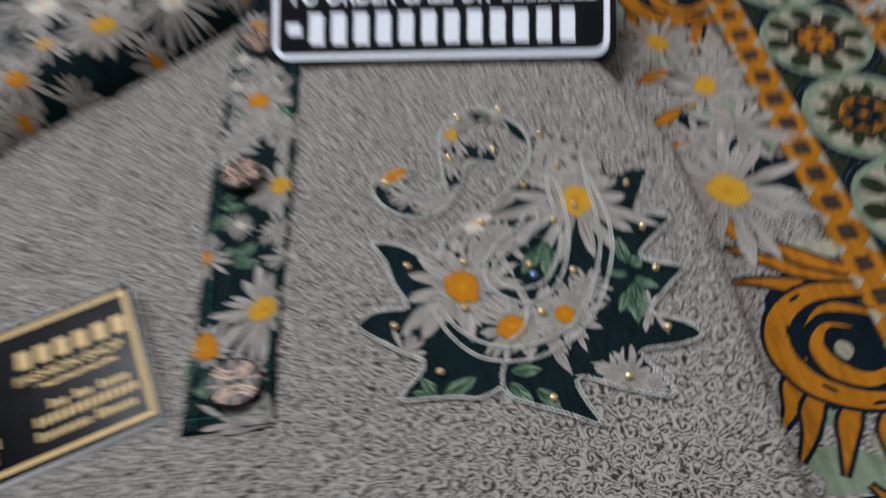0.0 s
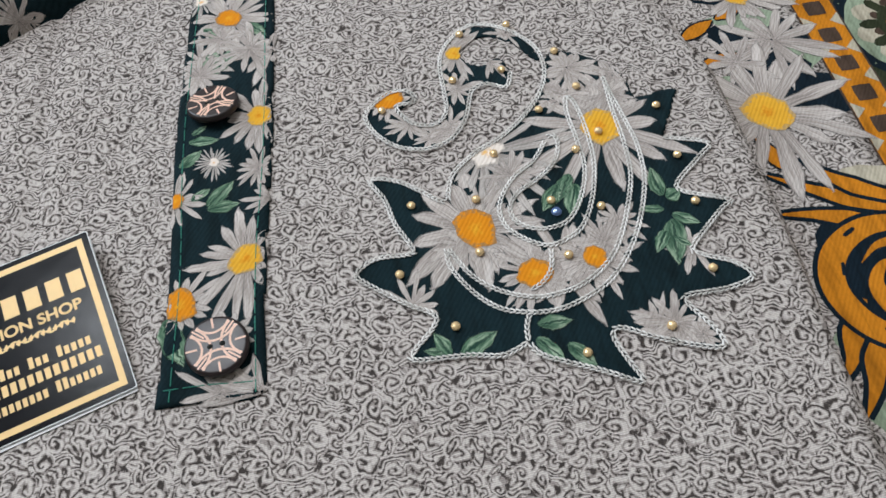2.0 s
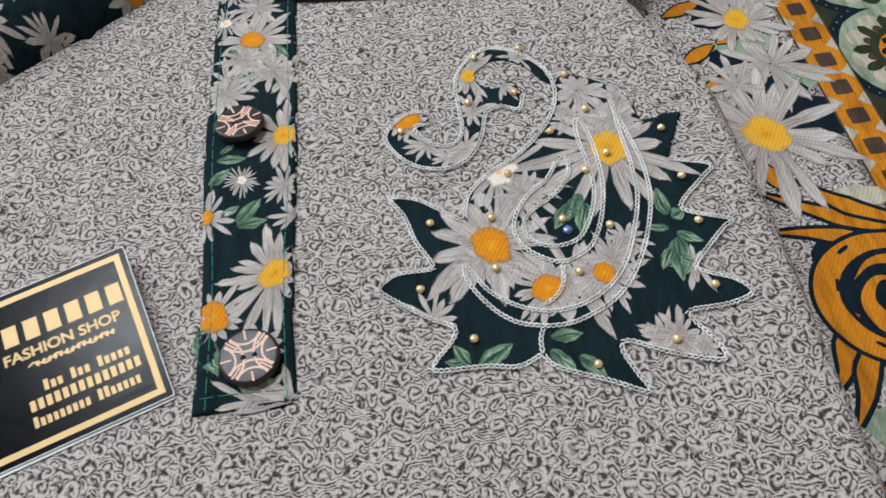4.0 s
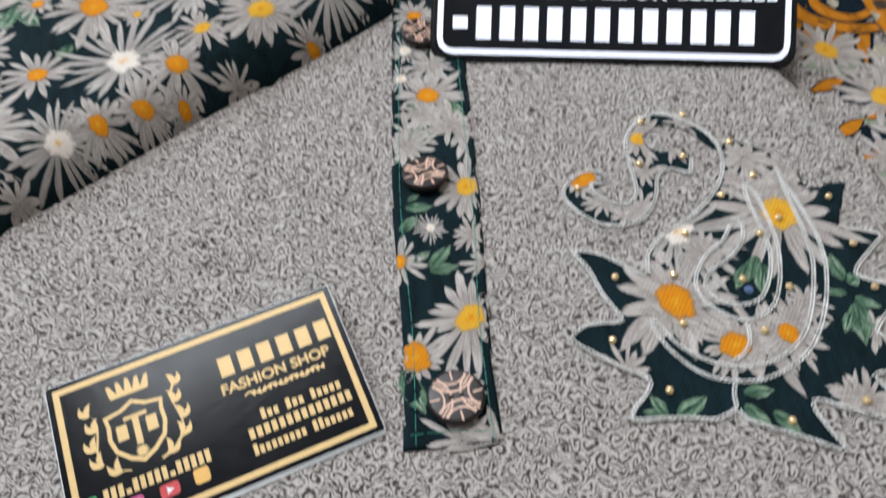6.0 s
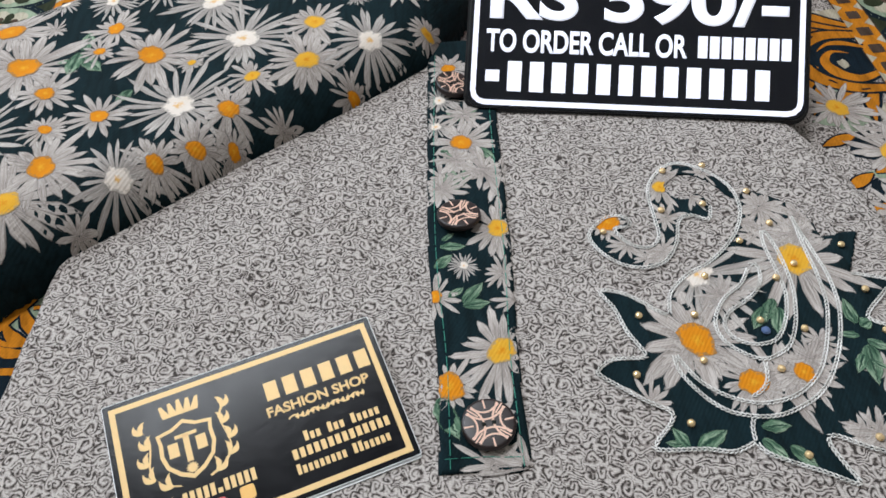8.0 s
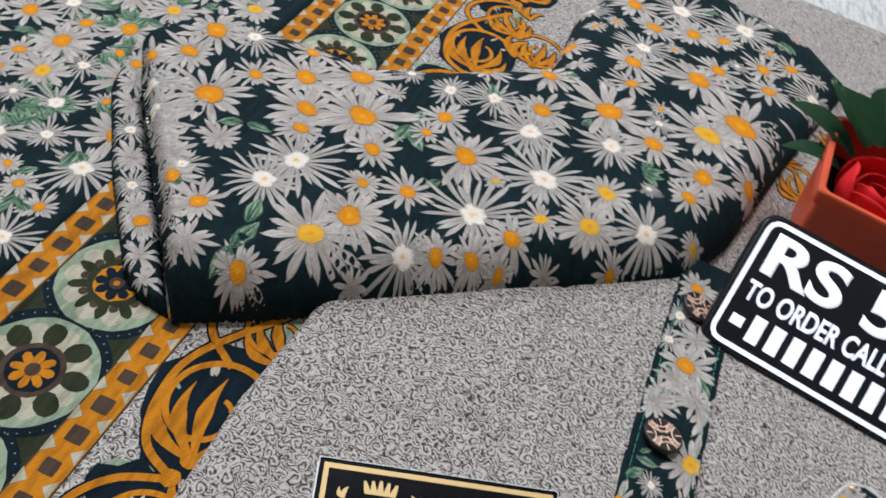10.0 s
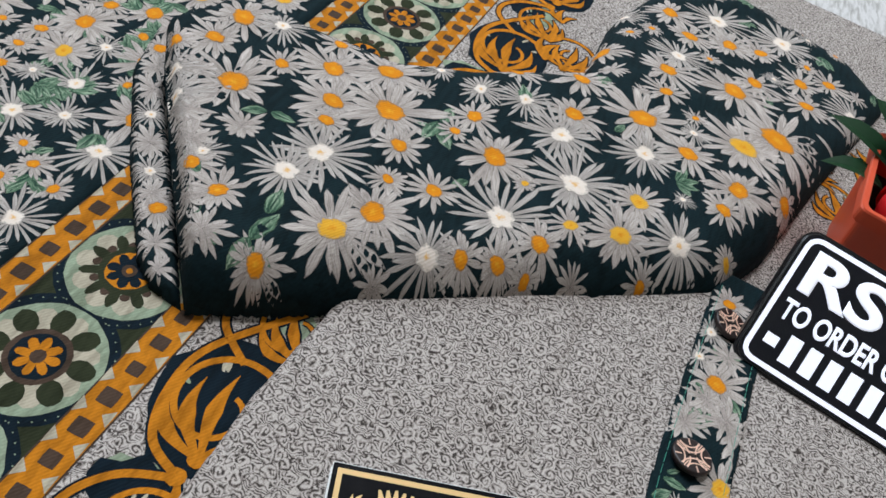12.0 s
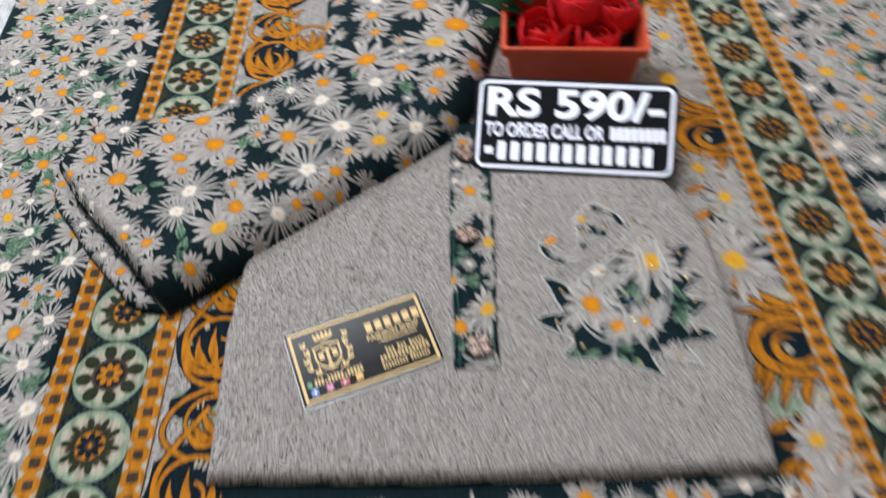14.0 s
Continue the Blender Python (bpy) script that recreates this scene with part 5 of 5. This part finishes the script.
# ---- phone that shows the price ----
PW, PH = 150.0, 72.0
LEAN = Matrix(((0.985, 0.172 * math.cos(radians(35)), 0, 0), (-0.172, 0.985 * math.cos(radians(35)), 0, 0), (0, math.sin(radians(35)), 0, 0), (0, 0, 0, 1)))
ux, uy = Vector((0.985, -0.172, 0)).normalized(), Vector((0.172 * math.cos(radians(35)), 0.985 * math.cos(radians(35)), math.sin(radians(35)))).normalized()
uz = ux.cross(uy)
corner = Vector((0.0075, 0.1525, 0.0012))
mid = corner + ux * PW / 2 * MM + uy * PH / 2 * MM
PHONE = thing("smartphone", "black smartphone leaning on a planter, screen showing a white price notice", "phone",
              at=Matrix((Vector((ux.x, uy.x, uz.x, mid.x)), Vector((ux.y, uy.y, uz.y, mid.y)), Vector((ux.z, uy.z, uz.z, mid.z)), Vector((0, 0, 0, 1)))))
slab("phone_body", PW, PH, -8.4, 0.0, M_PHONE, PHONE, 8.0, 1.6, "black phone case")
slab("screen", PW - 4.0, PH - 4.0, 0.0, 0.15, M_SCREEN, PHONE, 6.5, 0.0, "black glossy glass")


def frame_ring(w, h, r, t):
    o, i = round_rect(0, 0, w, h, r), round_rect(0, 0, w - 2 * t, h - 2 * t, max(0.5, r - t))
    return [[o[k - 1], o[k], i[k], i[k - 1]] for k in range(len(o))]


flat("notice_border", frame_ring(144, 66, 6.5, 2.4), M_LIT, PHONE, 0.2, "lit white rounded border")
lettering("price_lettering", "RS 590/-", -65, 7.0, 29, M_LIT, PHONE, 0.24, 130, 0.9, thick=0.02)
lettering("order_lettering", "TO ORDER CALL OR", -66, -8.6, 14, M_LIT, PHONE, 0.24, 88, 0.4, thick=0.02)
bars("word_bar", [rect(26.5 + 5.1 * k, -8.6, 30.6 + 5.1 * k, 1.2) for k in range(8)], M_LIT, PHONE, 0.22)
bars("number_bar", [rect(-65.6 + 9.75 * k, -26.6 + (4.2 if k == 0 else 0), -59.4 + 9.75 * k, -13.0 - (4.2 if k == 0 else 0)) for k in range(13)], M_LIT, PHONE, 0.22)

# ---- planter with roses ----
POT = thing("planter", "terracotta-red plastic rectangular planter filled with red roses", "planter", at=pose(0.0990, 0.262, 0.0, 0, 0, -7.4))
PWD, PDP, PZ = 112.0, 76.0, 49.0


def loop_pts(w, d, r, z, bm, n=5):
    out = []
    for sx, sy, a0 in ((1, 1, 0), (-1, 1, 90), (-1, -1, 180), (1, -1, 270)):
        for k in range(n):
            a = radians(a0 + 90 * k / (n - 1))
            out.append(bm.verts.new(((sx * (w / 2 - r) + r * math.cos(a)) * MM, (sy * (d / 2 - r) + r * math.sin(a)) * MM, z * MM)))
    return out


bm = bmesh.new()
prof = [(PWD - 22, PDP - 20, -9.5), (PWD - 8, PDP - 7, PZ - 12), (PWD - 7, PDP - 6, PZ - 9), (PWD, PDP, PZ - 8.2), (PWD + 1, PDP + 1, PZ - 1), (PWD, PDP, PZ), (PWD - 5, PDP - 5, PZ),
        (PWD - 6, PDP - 6, PZ - 1), (PWD - 12, PDP - 12, PZ - 22)]
rings = [loop_pts(w, d, 4, z, bm) for w, d, z in prof]
for a, b in zip(rings, rings[1:]):
    for k in range(len(a)):
        bm.faces.new((a[k], a[(k + 1) % len(a)], b[(k + 1) % len(a)], b[k]))
bm.faces.new(rings[0][::-1])
part("pot_body", bm, M_POT, POT, "terracotta-red plastic trough", False)
bm = bmesh.new()
bm.faces.new(loop_pts(PWD - 11, PDP - 11, 4, PZ - 20, bm))
part("filler", bm, M_FILLER_HOLE, POT, "dark filler")


def petal(at, radius, turn, low, high, half, flare, parent):
    """One broad rounded petal: a patch of a ball with a lip that rolls outwards."""
    bm = bmesh.new()
    nu, nv = 9, 11
    grid = {}
    for i in range(nu):
        for j in range(nv):
            u, v = i / (nu - 1), (j / (nv - 1) - 0.5) * 2
            up = low + (high - low) * u * (1 - 0.16 * v * v)
            side = turn + half * v * (0.55 + 0.45 * math.sin(min(1, u / 0.6) * math.pi / 2)) * math.sqrt(max(0.12, 1 - (max(0, u - 0.55) / 0.62) ** 2))
            r = radius * (1 + flare * max(0, u - 0.55) ** 2 * 4 + 0.05 * v) + 0.9 * noise.noise((u * 2.2, v * 2.2, turn * 3 + radius))
            z = radius * math.sin(up) - radius * 0.25 * flare * max(0, u - 0.7) ** 2 * 8
            grid[i, j] = bm.verts.new(((at[0] + r * math.cos(up) * math.cos(side)) * MM, (at[1] + r * math.cos(up) * math.sin(side)) * MM, (at[2] + z) * MM))
    for i in range(nu - 1):
        for j in range(nv - 1):
            bm.faces.new((grid[i, j], grid[i, j + 1], grid[i + 1, j + 1], grid[i + 1, j]))
    ob = part("petal", bm, M_ROSE, parent)
    thick = ob.modifiers.new("thickness", "SOLIDIFY")
    thick.thickness = 0.0006
    return ob


HUBS = []


def rose(x, y, z, size):
    hub = thing("rose", "red velvet artificial rose bloom set in the planter", "rose", "roses in the planter", at=POT.matrix_world.copy())
    HUBS.append((x, y, hub))
    first = random.uniform(0, 6.28)
    for ring, (n, k, low, high, half, flare) in enumerate(((3, 0.34, -0.6, 1.05, 1.3, 0.1), (3, 0.62, -0.7, 0.95, 1.15, 0.22), (5, 1.0, -0.8, 0.75, 0.85, 0.30))):
        for q in range(n):
            petal((x, y, z), size * k * random.uniform(0.95, 1.05), first + 2 * math.pi * q / n + ring * 0.6, low, high + random.uniform(-0.12, 0.12), half, flare, hub)


rose(-24, -7, PZ - 10, 20)
rose(19, -10, PZ - 13, 17.5)
rose(2, 15, PZ + 3, 21)
rose(34, 14, PZ - 3, 17)


def rose_leaf(x, y, z, ang, length, width, droop):
    s = Sheet()
    L, R = [], []
    mids = []
    for k in range(8):
        t = k / 7
        w = width * math.sin(math.pi * min(1, 0.06 + t * 0.94)) ** 0.8 * (1 + 0.08 * (k % 2))
        px, py = x + length * t * math.cos(ang), y + length * t * math.sin(ang)
        pz = z + length * (0.5 * t - droop * t * t)
        mids.append((px, py, pz))
        L.append((px - math.sin(ang) * w / 2, py + math.cos(ang) * w / 2, pz + w * 0.12))
        R.append((px + math.sin(ang) * w / 2, py - math.cos(ang) * w / 2, pz + w * 0.12))
    s.strip(L, mids)
    s.strip(mids, R)
    put_sheet("leaf", s, M_ROSELEAF, min(HUBS, key=lambda h: math.hypot(h[0] - x, h[1] - y))[2], "dark green artificial leaf", True)


for x, y, z, a, ln, wd, dr in ((-40, 14, PZ - 6, 2.9, 46, 18, 0.35), (-36, 22, PZ - 2, 2.3, 44, 20, 0.3), (-30, 26, PZ, 1.8, 40, 22, 0.2), (-44, 4, PZ - 10, 3.3, 34, 14, 0.5),
                              (-8, 30, PZ + 4, 1.4, 40, 24, 0.2), (-34, 10, PZ + 8, 2.6, 34, 22, 0.15), (-20, 22, PZ + 14, 2.0, 32, 22, 0.1), (46, 20, PZ - 2, 0.5, 30, 14, 0.4), (8, 2, PZ - 14, 4.6, 16, 9, 0.2), (24, -14, PZ - 14, 3.6, 16, 9, 0.2)):
    rose_leaf(x, y, z, a, ln, wd, dr)
